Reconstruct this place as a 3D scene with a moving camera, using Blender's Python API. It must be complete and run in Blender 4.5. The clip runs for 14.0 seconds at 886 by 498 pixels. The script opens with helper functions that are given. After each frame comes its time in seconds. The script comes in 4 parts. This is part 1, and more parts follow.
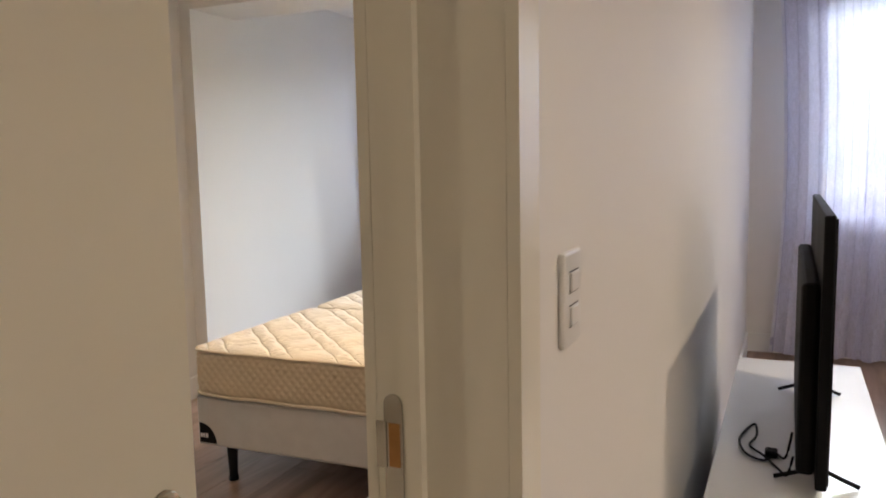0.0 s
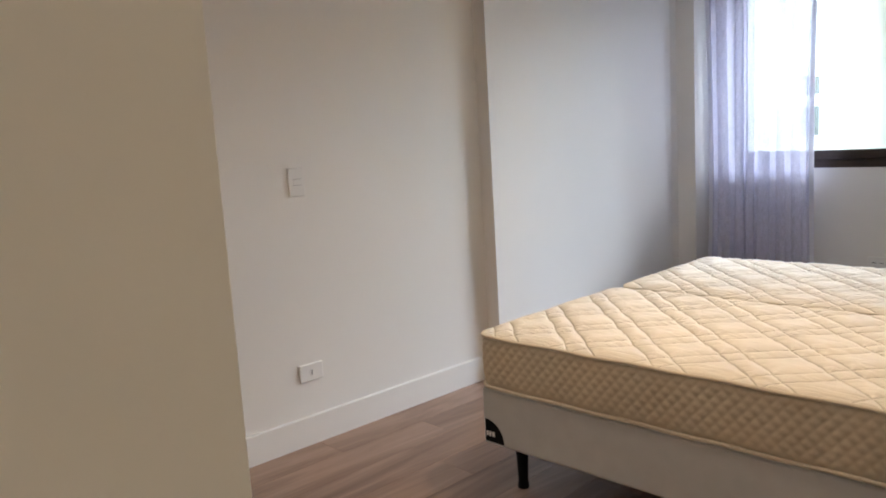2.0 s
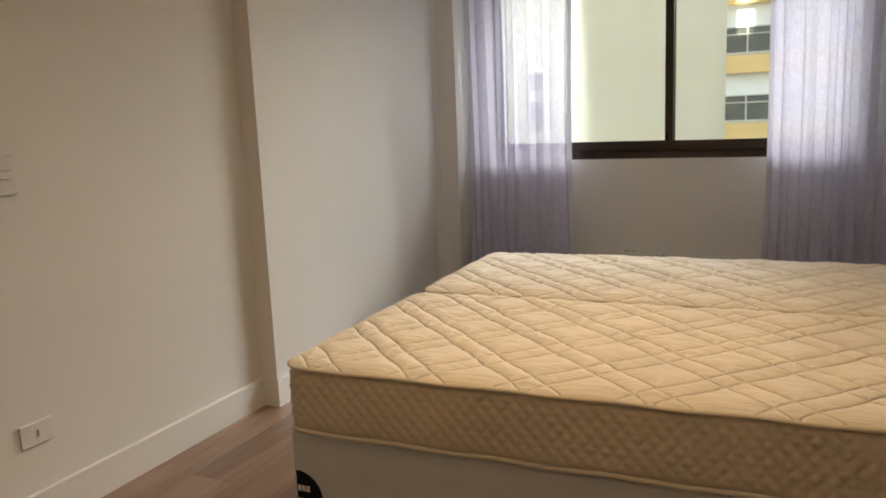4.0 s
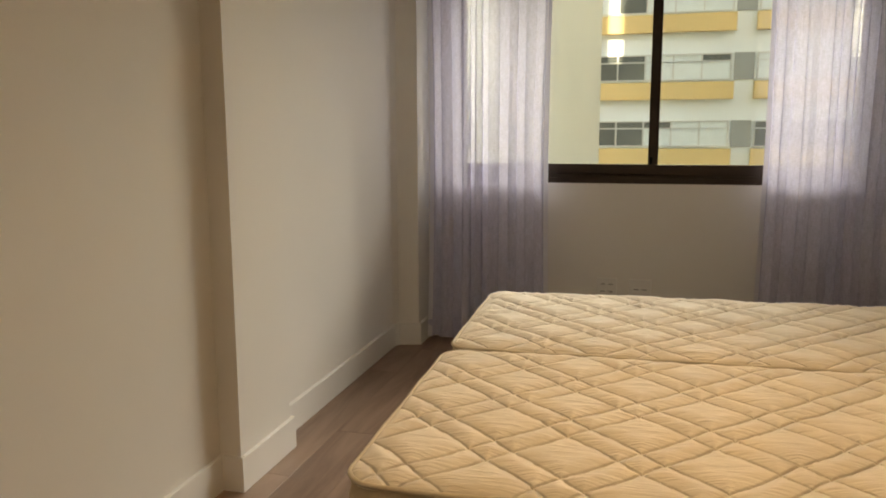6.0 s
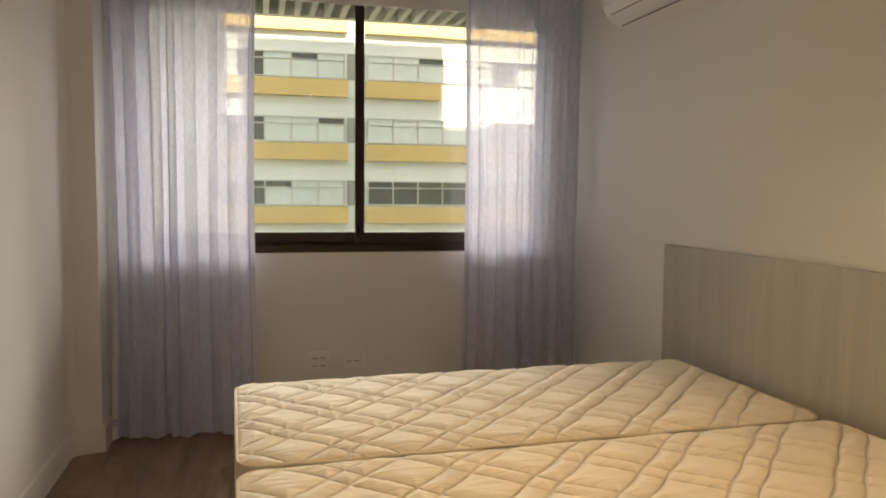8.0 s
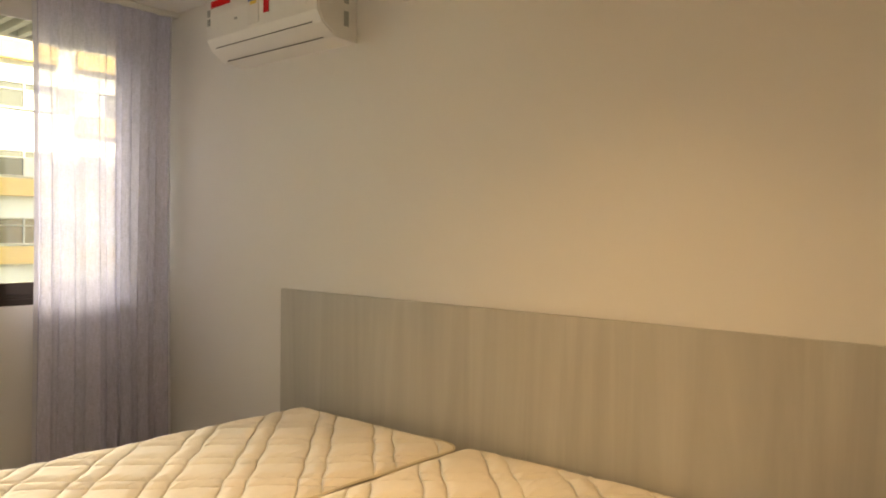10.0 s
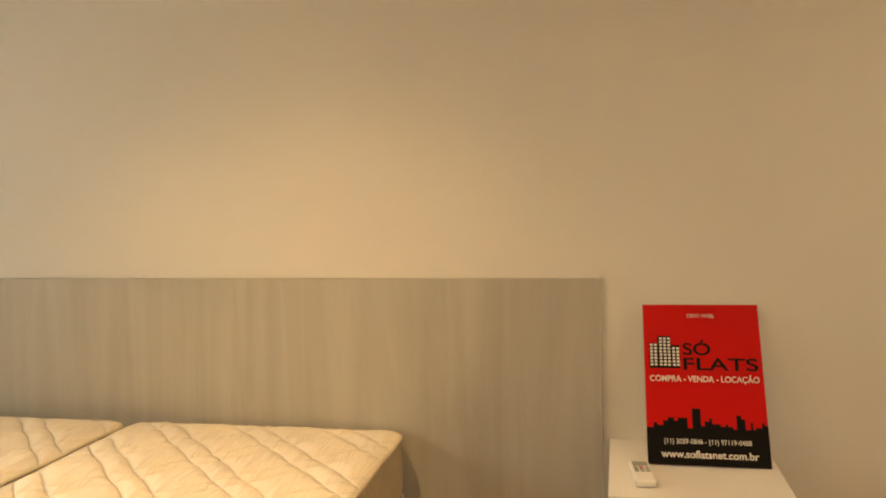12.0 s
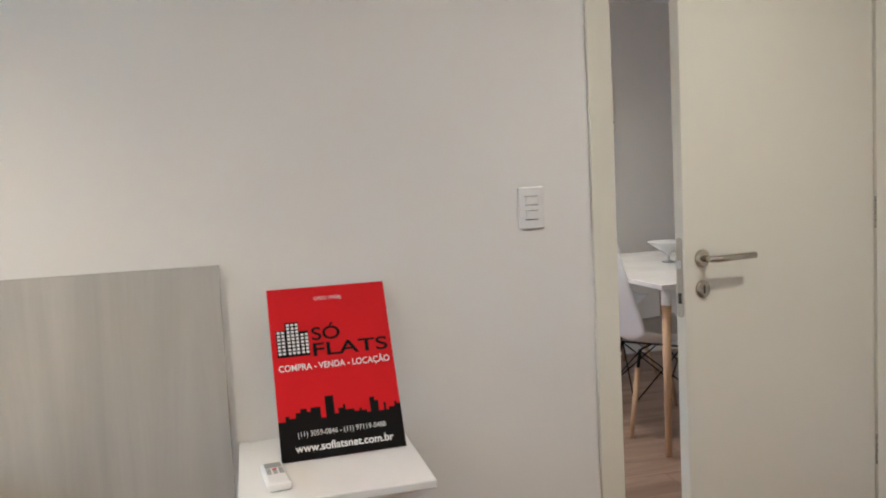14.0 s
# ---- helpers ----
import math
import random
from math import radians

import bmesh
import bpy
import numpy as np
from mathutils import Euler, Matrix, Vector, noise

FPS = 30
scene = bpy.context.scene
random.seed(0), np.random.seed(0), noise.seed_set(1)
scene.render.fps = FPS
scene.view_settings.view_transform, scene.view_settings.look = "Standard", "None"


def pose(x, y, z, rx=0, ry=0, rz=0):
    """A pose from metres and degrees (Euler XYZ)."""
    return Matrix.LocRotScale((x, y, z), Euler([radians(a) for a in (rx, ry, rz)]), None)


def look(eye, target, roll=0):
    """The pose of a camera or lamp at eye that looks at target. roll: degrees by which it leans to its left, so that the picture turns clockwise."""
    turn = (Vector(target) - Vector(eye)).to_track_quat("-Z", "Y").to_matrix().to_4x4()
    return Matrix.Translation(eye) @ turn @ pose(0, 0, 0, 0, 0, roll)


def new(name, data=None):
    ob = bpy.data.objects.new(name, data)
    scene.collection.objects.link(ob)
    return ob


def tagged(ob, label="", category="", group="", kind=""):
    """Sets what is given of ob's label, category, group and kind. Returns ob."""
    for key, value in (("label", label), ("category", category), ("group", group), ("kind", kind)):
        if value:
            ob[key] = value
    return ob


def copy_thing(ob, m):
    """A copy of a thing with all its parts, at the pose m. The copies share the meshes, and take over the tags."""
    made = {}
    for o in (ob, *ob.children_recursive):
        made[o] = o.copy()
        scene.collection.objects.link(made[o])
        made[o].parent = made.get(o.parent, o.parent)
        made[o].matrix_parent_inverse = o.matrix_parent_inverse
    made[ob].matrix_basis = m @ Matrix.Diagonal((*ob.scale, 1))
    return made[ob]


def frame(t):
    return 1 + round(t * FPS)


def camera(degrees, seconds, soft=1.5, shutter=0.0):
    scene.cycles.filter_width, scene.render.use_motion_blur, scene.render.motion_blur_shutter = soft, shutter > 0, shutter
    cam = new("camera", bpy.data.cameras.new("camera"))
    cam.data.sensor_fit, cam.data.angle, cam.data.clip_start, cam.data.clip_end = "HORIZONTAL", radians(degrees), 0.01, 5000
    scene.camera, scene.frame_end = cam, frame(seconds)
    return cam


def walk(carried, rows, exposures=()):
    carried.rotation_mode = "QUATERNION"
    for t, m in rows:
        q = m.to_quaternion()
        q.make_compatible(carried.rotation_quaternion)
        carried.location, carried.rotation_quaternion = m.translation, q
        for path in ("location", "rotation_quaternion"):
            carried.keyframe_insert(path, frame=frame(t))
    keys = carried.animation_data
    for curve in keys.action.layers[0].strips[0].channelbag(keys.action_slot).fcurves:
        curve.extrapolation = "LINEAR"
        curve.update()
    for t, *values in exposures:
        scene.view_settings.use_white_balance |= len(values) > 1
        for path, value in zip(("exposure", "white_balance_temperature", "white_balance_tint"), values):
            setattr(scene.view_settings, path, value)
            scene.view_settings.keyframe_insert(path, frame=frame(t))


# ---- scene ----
cam = camera(60.3, 14.0, soft=1.9)
PATH = [
    (0, (-0.001, -0.053, 1.347), (-0.824, 1.755, 1.12), -1.1),
    (0.3, (-0.054, 0.0, 1.357), (-1.013, 1.74, 1.125), -1.8),
    (0.5, (-0.104, 0.037, 1.346), (-1.099, 1.757, 1.121), -1.9),
    (1, (-0.205, 0.190, 1.362), (-1.421, 1.760, 1.097), -1.8),
    (1.5, (-0.287, 0.320, 1.315), (-1.680, 1.734, 1.054), -2.7),
    (2, (-0.376, 0.442, 1.299), (-1.819, 1.796, 1.009), -3.4),
    (2.2, (-0.425, 0.481, 1.29), (-1.812, 1.893, 1.003), -3.7),
    (2.4, (-0.489, 0.519, 1.286), (-1.777, 2.02, 0.994), -4.8),
    (2.5, (-0.517, 0.543, 1.285), (-1.756, 2.085, 0.987), -4.9),
    (3, (-0.615, 0.581, 1.273), (-1.629, 2.272, 0.936), -4.7),
    (5.5, (-1.568, 0.956, 1.26), (-2.252, 2.809, 0.948), -0.5),
    (6, (-1.717, 1.057, 1.255), (-2.224, 2.968, 0.954), -0.2),
    (6.5, (-1.887, 1.082, 1.246), (-2.097, 3.051, 0.965), -0.4),
    (7, (-2.063, 1.094, 1.269), (-1.981, 3.074, 0.998), -1.5),
    (7.5, (-2.162, 1.185, 1.301), (-1.915, 3.159, 1.095), -0.3),
    (8, (-2.241, 1.316, 1.309), (-1.769, 3.253, 1.157), 0.5),
    (8.5, (-2.361, 1.434, 1.286), (-1.498, 3.234, 1.164), 0.6),
    (11, (-2.57, 1.718, 1.362), (-0.817, 2.68, 1.348), 0.0),
    (11.5, (-2.664, 1.727, 1.323), (-0.783, 2.406, 1.286), -0.8),
    (12, (-2.712, 1.748, 1.305), (-0.766, 2.193, 1.187), -1.3),
    (12.5, (-2.723, 1.718, 1.241), (-0.747, 1.991, 1.104), -1.1),
    (13, (-2.711, 1.707, 1.214), (-0.719, 1.814, 1.077), -1.3),
    (13.5, (-2.625, 1.702, 1.215), (-0.635, 1.573, 1.066), -2.6),
    (13.8, (-2.541, 1.698, 1.246), (-0.574, 1.378, 1.083), -3.1),
    (14, (-2.5, 1.711, 1.245), (-0.567, 1.222, 1.088), -2.9),
]
EXPOSURES = [
    (0, 2.15, 6600, 10), (1, 2.32, 5700, 10), (2, 2.0, 6200, 10), (3.2, 1.7, 6700, 10), (5.3, 1.28, 9700, 10), (8.7, 1.35, 9300, 10),
    (10.8, 2.12, 11300, 10), (12.4, 2.2, 10500, 10), (13.4, 2.45, 5250, 8), (14, 2.6, 5400, 5),
]
walk(cam, [(t, look(eye, target, roll)) for t, eye, target, roll in PATH], EXPOSURES)

# ---- world, sun, lamps ----
world = bpy.data.worlds.new("sky")
scene.world = world
world.use_nodes = True
wn = world.node_tree
sky = wn.nodes.new("ShaderNodeTexSky")
sky.sky_type, sky.sun_disc = "NISHITA", False
sky.sun_elevation, sky.sun_rotation = radians(32), radians(180)
wn.nodes["Background"].inputs["Strength"].default_value = 0.15
wn.links.new(sky.outputs[0], wn.nodes["Background"].inputs["Color"])
sun = new("sun", bpy.data.lights.new("sun", "SUN"))
sun.data.energy, sun.data.angle, sun.data.color = 5.0, radians(0.5), (1.0, 0.95, 0.88)
sun.matrix_world = look((0, -10 * math.cos(radians(32)), 10 * math.sin(radians(32))), (0, 0, 0))


def spot(x, y, z, power, angle, blend, color, size=0.04):
    la = new("lamp_light", bpy.data.lights.new("lamp_light", "SPOT"))
    la.data.energy, la.data.spot_size, la.data.spot_blend = power, radians(angle), blend
    la.data.color, la.data.shadow_soft_size = color, size
    la.matrix_world = look((x, y, z), (x, y + 0.001, z - 1))
    return la


WARM = (1.0, 0.84, 0.66)
# None is in view; the bed one follows a glow, others mainly add fill.
LAMPS = [(-1.45, 2.70, 21.0, 116.0), (-1.60, 0.30, 13.0, 170.0), (-1.80, 1.60, 4.0, 170.0), (1.20, 0.35, 20.0, 165.0), (1.20, 2.60, 27.0, 170.0)]
CEIL = 2.475
for lx, ly, power, angle in LAMPS:
    spot(lx, ly, CEIL - 0.012, power, angle, 1.0, WARM if angle > 120 else (1.0, 0.72, 0.44))


def sky_light(eye, target, width, height, power):
    """Stands in for the sky's light that comes down through a window."""
    la = new("sky_light", bpy.data.lights.new("sky_light", "AREA"))
    la.data.shape, la.data.size, la.data.size_y = "RECTANGLE", width, height
    la.data.energy, la.data.color = power, (0.80, 0.89, 1.0)
    la.matrix_world = look(eye, target)


sky_light((-0.2, 9.2, 3.7), (-1.9, 3.2, 0.9), 4.6, 1.7, 310.0)


# ---- materials ----
def material(name, color, rough=0.5, metal=0.0, vary=0.06, scale=4.0, bump=0.0, bump_scale=200.0, island=0.0, stretch=(1, 1, 1), coord="Object"):
    m = bpy.data.materials.new(name)
    m.use_nodes = True
    nt = m.node_tree
    b = nt.nodes["Principled BSDF"]
    b.inputs["Base Color"].default_value = (*color, 1)
    b.inputs["Roughness"].default_value = rough
    b.inputs["Metallic"].default_value = metal
    tc = nt.nodes.new("ShaderNodeTexCoord")
    mp = nt.nodes.new("ShaderNodeMapping")
    mp.inputs["Scale"].default_value = stretch
    nt.links.new(tc.outputs[coord], mp.inputs[0])
    if vary:
        n1 = nt.nodes.new("ShaderNodeTexNoise")
        n1.inputs["Scale"].default_value, n1.inputs["Detail"].default_value = scale, 6
        nt.links.new(mp.outputs[0], n1.inputs["Vector"])
        mr = nt.nodes.new("ShaderNodeMapRange")
        mr.inputs["To Min"].default_value, mr.inputs["To Max"].default_value = 1 - vary, 1 + vary
        mr.inputs["From Min"].default_value, mr.inputs["From Max"].default_value = 0.3, 0.7
        nt.links.new(n1.outputs[0], mr.inputs[0])
        mx = nt.nodes.new("ShaderNodeVectorMath")
        mx.operation = "SCALE"
        mx.inputs[0].default_value = color
        nt.links.new(mr.outputs[0], mx.inputs["Scale"])
        nt.links.new(mx.outputs[0], b.inputs["Base Color"])
        rr = nt.nodes.new("ShaderNodeMapRange")
        rr.inputs["To Min"].default_value, rr.inputs["To Max"].default_value = max(0, rough - 0.08), min(1, rough + 0.08)
        nt.links.new(n1.outputs[0], rr.inputs[0])
        nt.links.new(rr.outputs[0], b.inputs["Roughness"])
    if bump:
        n2 = nt.nodes.new("ShaderNodeTexNoise")
        n2.inputs["Scale"].default_value, n2.inputs["Detail"].default_value = bump_scale, 4
        nt.links.new(mp.outputs[0], n2.inputs["Vector"])
        bp = nt.nodes.new("ShaderNodeBump")
        bp.inputs["Strength"].default_value, bp.inputs["Distance"].default_value = bump, 0.002
        nt.links.new(n2.outputs[0], bp.inputs["Height"])
        nt.links.new(bp.outputs[0], b.inputs["Normal"])
    return m


def wood(name, dark, light, rough=0.4, grain=(14, 1.2, 14), rnd=0.12, bands=0.0):
    m = bpy.data.materials.new(name)
    m.use_nodes = True
    nt = m.node_tree
    b = nt.nodes["Principled BSDF"]
    tc = nt.nodes.new("ShaderNodeTexCoord")
    info = nt.nodes.new("ShaderNodeObjectInfo")
    add = nt.nodes.new("ShaderNodeVectorMath")
    add.operation = "MULTIPLY_ADD"
    nt.links.new(info.outputs["Random"], add.inputs[0])
    add.inputs[1].default_value = (17, 31, 11)
    nt.links.new(tc.outputs["Object"], add.inputs[2])
    mp = nt.nodes.new("ShaderNodeMapping")
    mp.inputs["Scale"].default_value = grain
    nt.links.new(add.outputs[0], mp.inputs[0])
    n1 = nt.nodes.new("ShaderNodeTexNoise")
    n1.inputs["Scale"].default_value, n1.inputs["Detail"].default_value, n1.inputs["Roughness"].default_value = 1.0, 9, 0.62
    n1.inputs["Distortion"].default_value = 0.9
    nt.links.new(mp.outputs[0], n1.inputs["Vector"])
    ramp = nt.nodes.new("ShaderNodeValToRGB")
    ramp.color_ramp.elements[0].position, ramp.color_ramp.elements[0].color = 0.32, (*dark, 1)
    ramp.color_ramp.elements[1].position, ramp.color_ramp.elements[1].color = 0.66, (*light, 1)
    nt.links.new(n1.outputs[0], ramp.inputs[0])
    mr = nt.nodes.new("ShaderNodeMapRange")
    mr.inputs["To Min"].default_value, mr.inputs["To Max"].default_value = 1 - rnd, 1 + rnd
    nt.links.new(info.outputs["Random"], mr.inputs[0])
    mx = nt.nodes.new("ShaderNodeVectorMath")
    mx.operation = "SCALE"
    nt.links.new(ramp.outputs[0], mx.inputs[0])
    nt.links.new(mr.outputs[0], mx.inputs["Scale"])
    nt.links.new(mx.outputs[0], b.inputs["Base Color"])
    b.inputs["Roughness"].default_value = rough
    bp = nt.nodes.new("ShaderNodeBump")
    bp.inputs["Strength"].default_value, bp.inputs["Distance"].default_value = 0.12, 0.001
    nt.links.new(n1.outputs[0], bp.inputs["Height"])
    nt.links.new(bp.outputs[0], b.inputs["Normal"])
    return m


def emitter(name, color, strength):
    m = bpy.data.materials.new(name)
    m.use_nodes = True
    b = m.node_tree.nodes["Principled BSDF"]
    b.inputs["Emission Color"].default_value, b.inputs["Emission Strength"].default_value = (*color, 1), strength
    return m


def pane_glass(name, tint=(0.93, 0.97, 0.96), gloss=0.06):
    m = bpy.data.materials.new(name)
    m.use_nodes = True
    nt = m.node_tree
    nt.nodes.clear()
    out = nt.nodes.new("ShaderNodeOutputMaterial")
    mix = nt.nodes.new("ShaderNodeMixShader")
    fr = nt.nodes.new("ShaderNodeFresnel")
    fr.inputs["IOR"].default_value = 1.5
    tr = nt.nodes.new("ShaderNodeBsdfTransparent")
    tr.inputs[0].default_value = (*tint, 1)
    gl = nt.nodes.new("ShaderNodeBsdfGlossy")
    gl.inputs["Roughness"].default_value = 0.01
    nt.links.new(fr.outputs[0], mix.inputs[0])
    nt.links.new(tr.outputs[0], mix.inputs[1])
    nt.links.new(gl.outputs[0], mix.inputs[2])
    nt.links.new(mix.outputs[0], out.inputs[0])
    return m


def voile(name, color, clear=0.25):
    m = bpy.data.materials.new(name)
    m.use_nodes = True
    nt = m.node_tree
    nt.nodes.clear()
    out = nt.nodes.new("ShaderNodeOutputMaterial")
    tc = nt.nodes.new("ShaderNodeTexCoord")
    mp = nt.nodes.new("ShaderNodeMapping")
    mp.inputs["Scale"].default_value = (60, 60, 420)
    nt.links.new(tc.outputs["Object"], mp.inputs[0])
    weft = nt.nodes.new("ShaderNodeTexNoise")
    weft.inputs["Scale"].default_value, weft.inputs["Detail"].default_value = 1.0, 3
    nt.links.new(mp.outputs[0], weft.inputs["Vector"])
    mp2 = nt.nodes.new("ShaderNodeMapping")
    mp2.inputs["Scale"].default_value = (380, 60, 22)
    nt.links.new(tc.outputs["Object"], mp2.inputs[0])
    warp = nt.nodes.new("ShaderNodeTexNoise")
    warp.inputs["Scale"].default_value, warp.inputs["Detail"].default_value = 1.0, 3
    nt.links.new(mp2.outputs[0], warp.inputs["Vector"])
    both = nt.nodes.new("ShaderNodeMath")
    both.operation = "ADD"
    nt.links.new(weft.outputs[0], both.inputs[0])
    nt.links.new(warp.outputs[0], both.inputs[1])
    mr = nt.nodes.new("ShaderNodeMapRange")
    mr.inputs["From Min"].default_value, mr.inputs["From Max"].default_value = 0.76, 1.24
    mr.inputs["To Min"].default_value, mr.inputs["To Max"].default_value = clear * 0.4, clear * 1.6
    nt.links.new(both.outputs[0], mr.inputs[0])
    di = nt.nodes.new("ShaderNodeBsdfDiffuse")
    di.inputs[0].default_value = (*color, 1)
    tl = nt.nodes.new("ShaderNodeBsdfTranslucent")
    tl.inputs[0].default_value = (*color, 1)
    tr = nt.nodes.new("ShaderNodeBsdfTransparent")
    m1 = nt.nodes.new("ShaderNodeMixShader")
    m1.inputs[0].default_value = 0.32
    nt.links.new(di.outputs[0], m1.inputs[1])
    nt.links.new(tl.outputs[0], m1.inputs[2])
    m2 = nt.nodes.new("ShaderNodeMixShader")
    nt.links.new(mr.outputs[0], m2.inputs[0])
    nt.links.new(m1.outputs[0], m2.inputs[1])
    nt.links.new(tr.outputs[0], m2.inputs[2])
    nt.links.new(m2.outputs[0], out.inputs[0])
    return m


PAINT = material("wall_paint", (0.80, 0.78, 0.75), 0.65, vary=0.012, scale=1.5, bump=0.05, bump_scale=160)
CEILING = material("ceiling_paint", (0.82, 0.81, 0.79), 0.8, vary=0.01, scale=1.2, bump=0.04, bump_scale=120)
TRIM = material("white_lacquer", (0.80, 0.79, 0.77), 0.35, vary=0.015, scale=3, bump=0.02, bump_scale=60)
DOOR = material("door_lacquer", (0.77, 0.735, 0.635), 0.32, vary=0.015, scale=2, bump=0.02, bump_scale=50)
FLOOR = wood("laminate_oak", (0.16, 0.095, 0.065), (0.34, 0.225, 0.165), 0.42, (9, 0.9, 9), 0.10)
SUBFLOOR = material("joint_dark", (0.10, 0.06, 0.045), 0.8)
HEADBOARD = wood("grey_melamine", (0.42, 0.405, 0.37), (0.55, 0.53, 0.485), 0.5, (5, 5.5, 0.35), 0.0)
PLASTIC = material("white_plastic", (0.80, 0.79, 0.77), 0.3, vary=0.01)
DARKSLOT = material("dark_slot", (0.02, 0.018, 0.016), 0.6)
BRONZE = material("bronze_aluminium", (0.045, 0.032, 0.025), 0.35, metal=0.6, vary=0.08, scale=8)
STEEL = material("brushed_steel", (0.55, 0.53, 0.49), 0.25, metal=1.0, vary=0.05, scale=20)
BRASSY = material("satin_nickel", (0.48, 0.43, 0.35), 0.24, metal=1.0, vary=0.05, scale=20)
BORDER = material("beige_border_knit", (0.58, 0.48, 0.34), 0.85, vary=0.05, scale=9, bump=0.35, bump_scale=420)
PIPING = material("cream_piping", (0.66, 0.57, 0.43), 0.8, vary=0.04, bump=0.3, bump_scale=500)
BASEFAB = material("white_base_fabric", (0.50, 0.495, 0.48), 0.9, vary=0.04, scale=16, bump=0.3, bump_scale=300)
BLACK = material("black_plastic", (0.005, 0.005, 0.006), 0.6, vary=0.05)
BLACK.node_tree.nodes["Principled BSDF"].inputs["Specular IOR Level"].default_value = 0.12
SCREEN = material("screen_black", (0.006, 0.006, 0.007), 0.08, vary=0.0)
VOILE = voile("lilac_voile", (0.68, 0.675, 0.84), 0.21)
VOILE_HEM = voile("voile_hem", (0.80, 0.80, 0.86), 0.03)
GLASS = pane_glass("window_glass")
RED = material("red_print", (0.60, 0.007, 0.011), 0.55, vary=0.02)
INK = material("black_print", (0.004, 0.003, 0.003), 0.6, vary=0.0)
for printed in (RED, INK):
    printed.node_tree.nodes["Principled BSDF"].inputs["Specular IOR Level"].default_value = 0.15
WHITEINK = material("white_print", (0.78, 0.76, 0.74), 0.3, vary=0.0)
ORANGEWOOD = material("raw_wood", (0.42, 0.20, 0.06), 0.7, vary=0.15, scale=30)
LEGWOOD = wood("beech", (0.42, 0.25, 0.14), (0.58, 0.38, 0.23), 0.45, (30, 30, 3), 0.08)
FACADE = material("facade_white", (0.85, 0.90, 0.92), 0.8, vary=0.04, scale=0.5, bump=0.1, bump_scale=20)
YELLOW = material("facade_yellow", (0.82, 0.60, 0.29), 0.8, vary=0.05, scale=0.6)
GREY = material("facade_grey", (0.36, 0.38, 0.37), 0.8, vary=0.05, scale=0.7)
FARGLASS = material("far_window_glass", (0.13, 0.145, 0.14), 0.15, vary=0.1, scale=0.8)
BLIND = material("far_blind", (0.76, 0.83, 0.85), 0.8, vary=0.06, scale=3)
ALU = material("far_frame", (0.62, 0.64, 0.63), 0.5, vary=0.03)
CREAMWALL = material("cream_render", (0.62, 0.62, 0.56), 0.8, vary=0.04, scale=0.6, bump=0.1, bump_scale=12)
CONCRETE = material("concrete", (0.42, 0.39, 0.34), 0.85, vary=0.12, scale=3, bump=0.2, bump_scale=40)
ASPHALT = material("asphalt", (0.05, 0.05, 0.052), 0.9, vary=0.15, scale=2, bump=0.3, bump_scale=30)
GLOW = emitter("lamp_glow", (1.0, 0.72, 0.42), 12.0)


# ---- building blocks ----
def bm_box(bm, x0, x1, y0, y1, z0, z1, bevel=0.0, seg=1):
    vs = [bm.verts.new((x, y, z)) for x in (x0, x1) for y in (y0, y1) for z in (z0, z1)]
    fs = [bm.faces.new([vs[i] for i in q]) for q in ((0, 1, 3, 2), (4, 6, 7, 5), (0, 4, 5, 1), (2, 3, 7, 6), (0, 2, 6, 4), (1, 5, 7, 3))]
    if bevel:
        es = list({e for f in fs for e in f.edges})
        bmesh.ops.bevel(bm, geom=es, offset=bevel, segments=seg, profile=0.5, affect="EDGES")


def bm_tube(bm, pts, r, n=10, closed=False, caps=True, r1=None):
    pts = [Vector(p) for p in pts]
    rings = []
    k = len(pts)
    for i, p in enumerate(pts):
        a = pts[(i - 1) % k] if (closed or i) else p
        b = pts[(i + 1) % k] if (closed or i < k - 1) else p
        d = (b - a).normalized()
        up = Vector((0, 0, 1)) if abs(d.z) < 0.9 else Vector((1, 0, 0))
        u = d.cross(up).normalized()
        v = d.cross(u).normalized()
        rr = r if r1 is None else r + (r1 - r) * i / (k - 1)
        rings.append([bm.verts.new(p + rr * (math.cos(2 * math.pi * j / n) * u + math.sin(2 * math.pi * j / n) * v)) for j in range(n)])
    for i in range(k if closed else k - 1):
        a, b = rings[i], rings[(i + 1) % k]
        for j in range(n):
            f = bm.faces.new((a[j], a[(j + 1) % n], b[(j + 1) % n], b[j]))
            f.smooth = True
    if caps and not closed:
        bm.faces.new(rings[0][::-1])
        bm.faces.new(rings[-1])


def bm_lathe(bm, profile, center=(0, 0, 0), n=24):
    rings = []
    for r, z in profile:
        rings.append([bm.verts.new((center[0] + r * math.cos(2 * math.pi * j / n), center[1] + r * math.sin(2 * math.pi * j / n), center[2] + z)) for j in range(n)])
    for a, b in zip(rings, rings[1:]):
        for j in range(n):
            f = bm.faces.new((a[j], a[(j + 1) % n], b[(j + 1) % n], b[j]))
            f.smooth = True
    if profile[0][0] > 1e-4:
        bm.faces.new(rings[0][::-1])
    if profile[-1][0] > 1e-4:
        bm.faces.new(rings[-1])


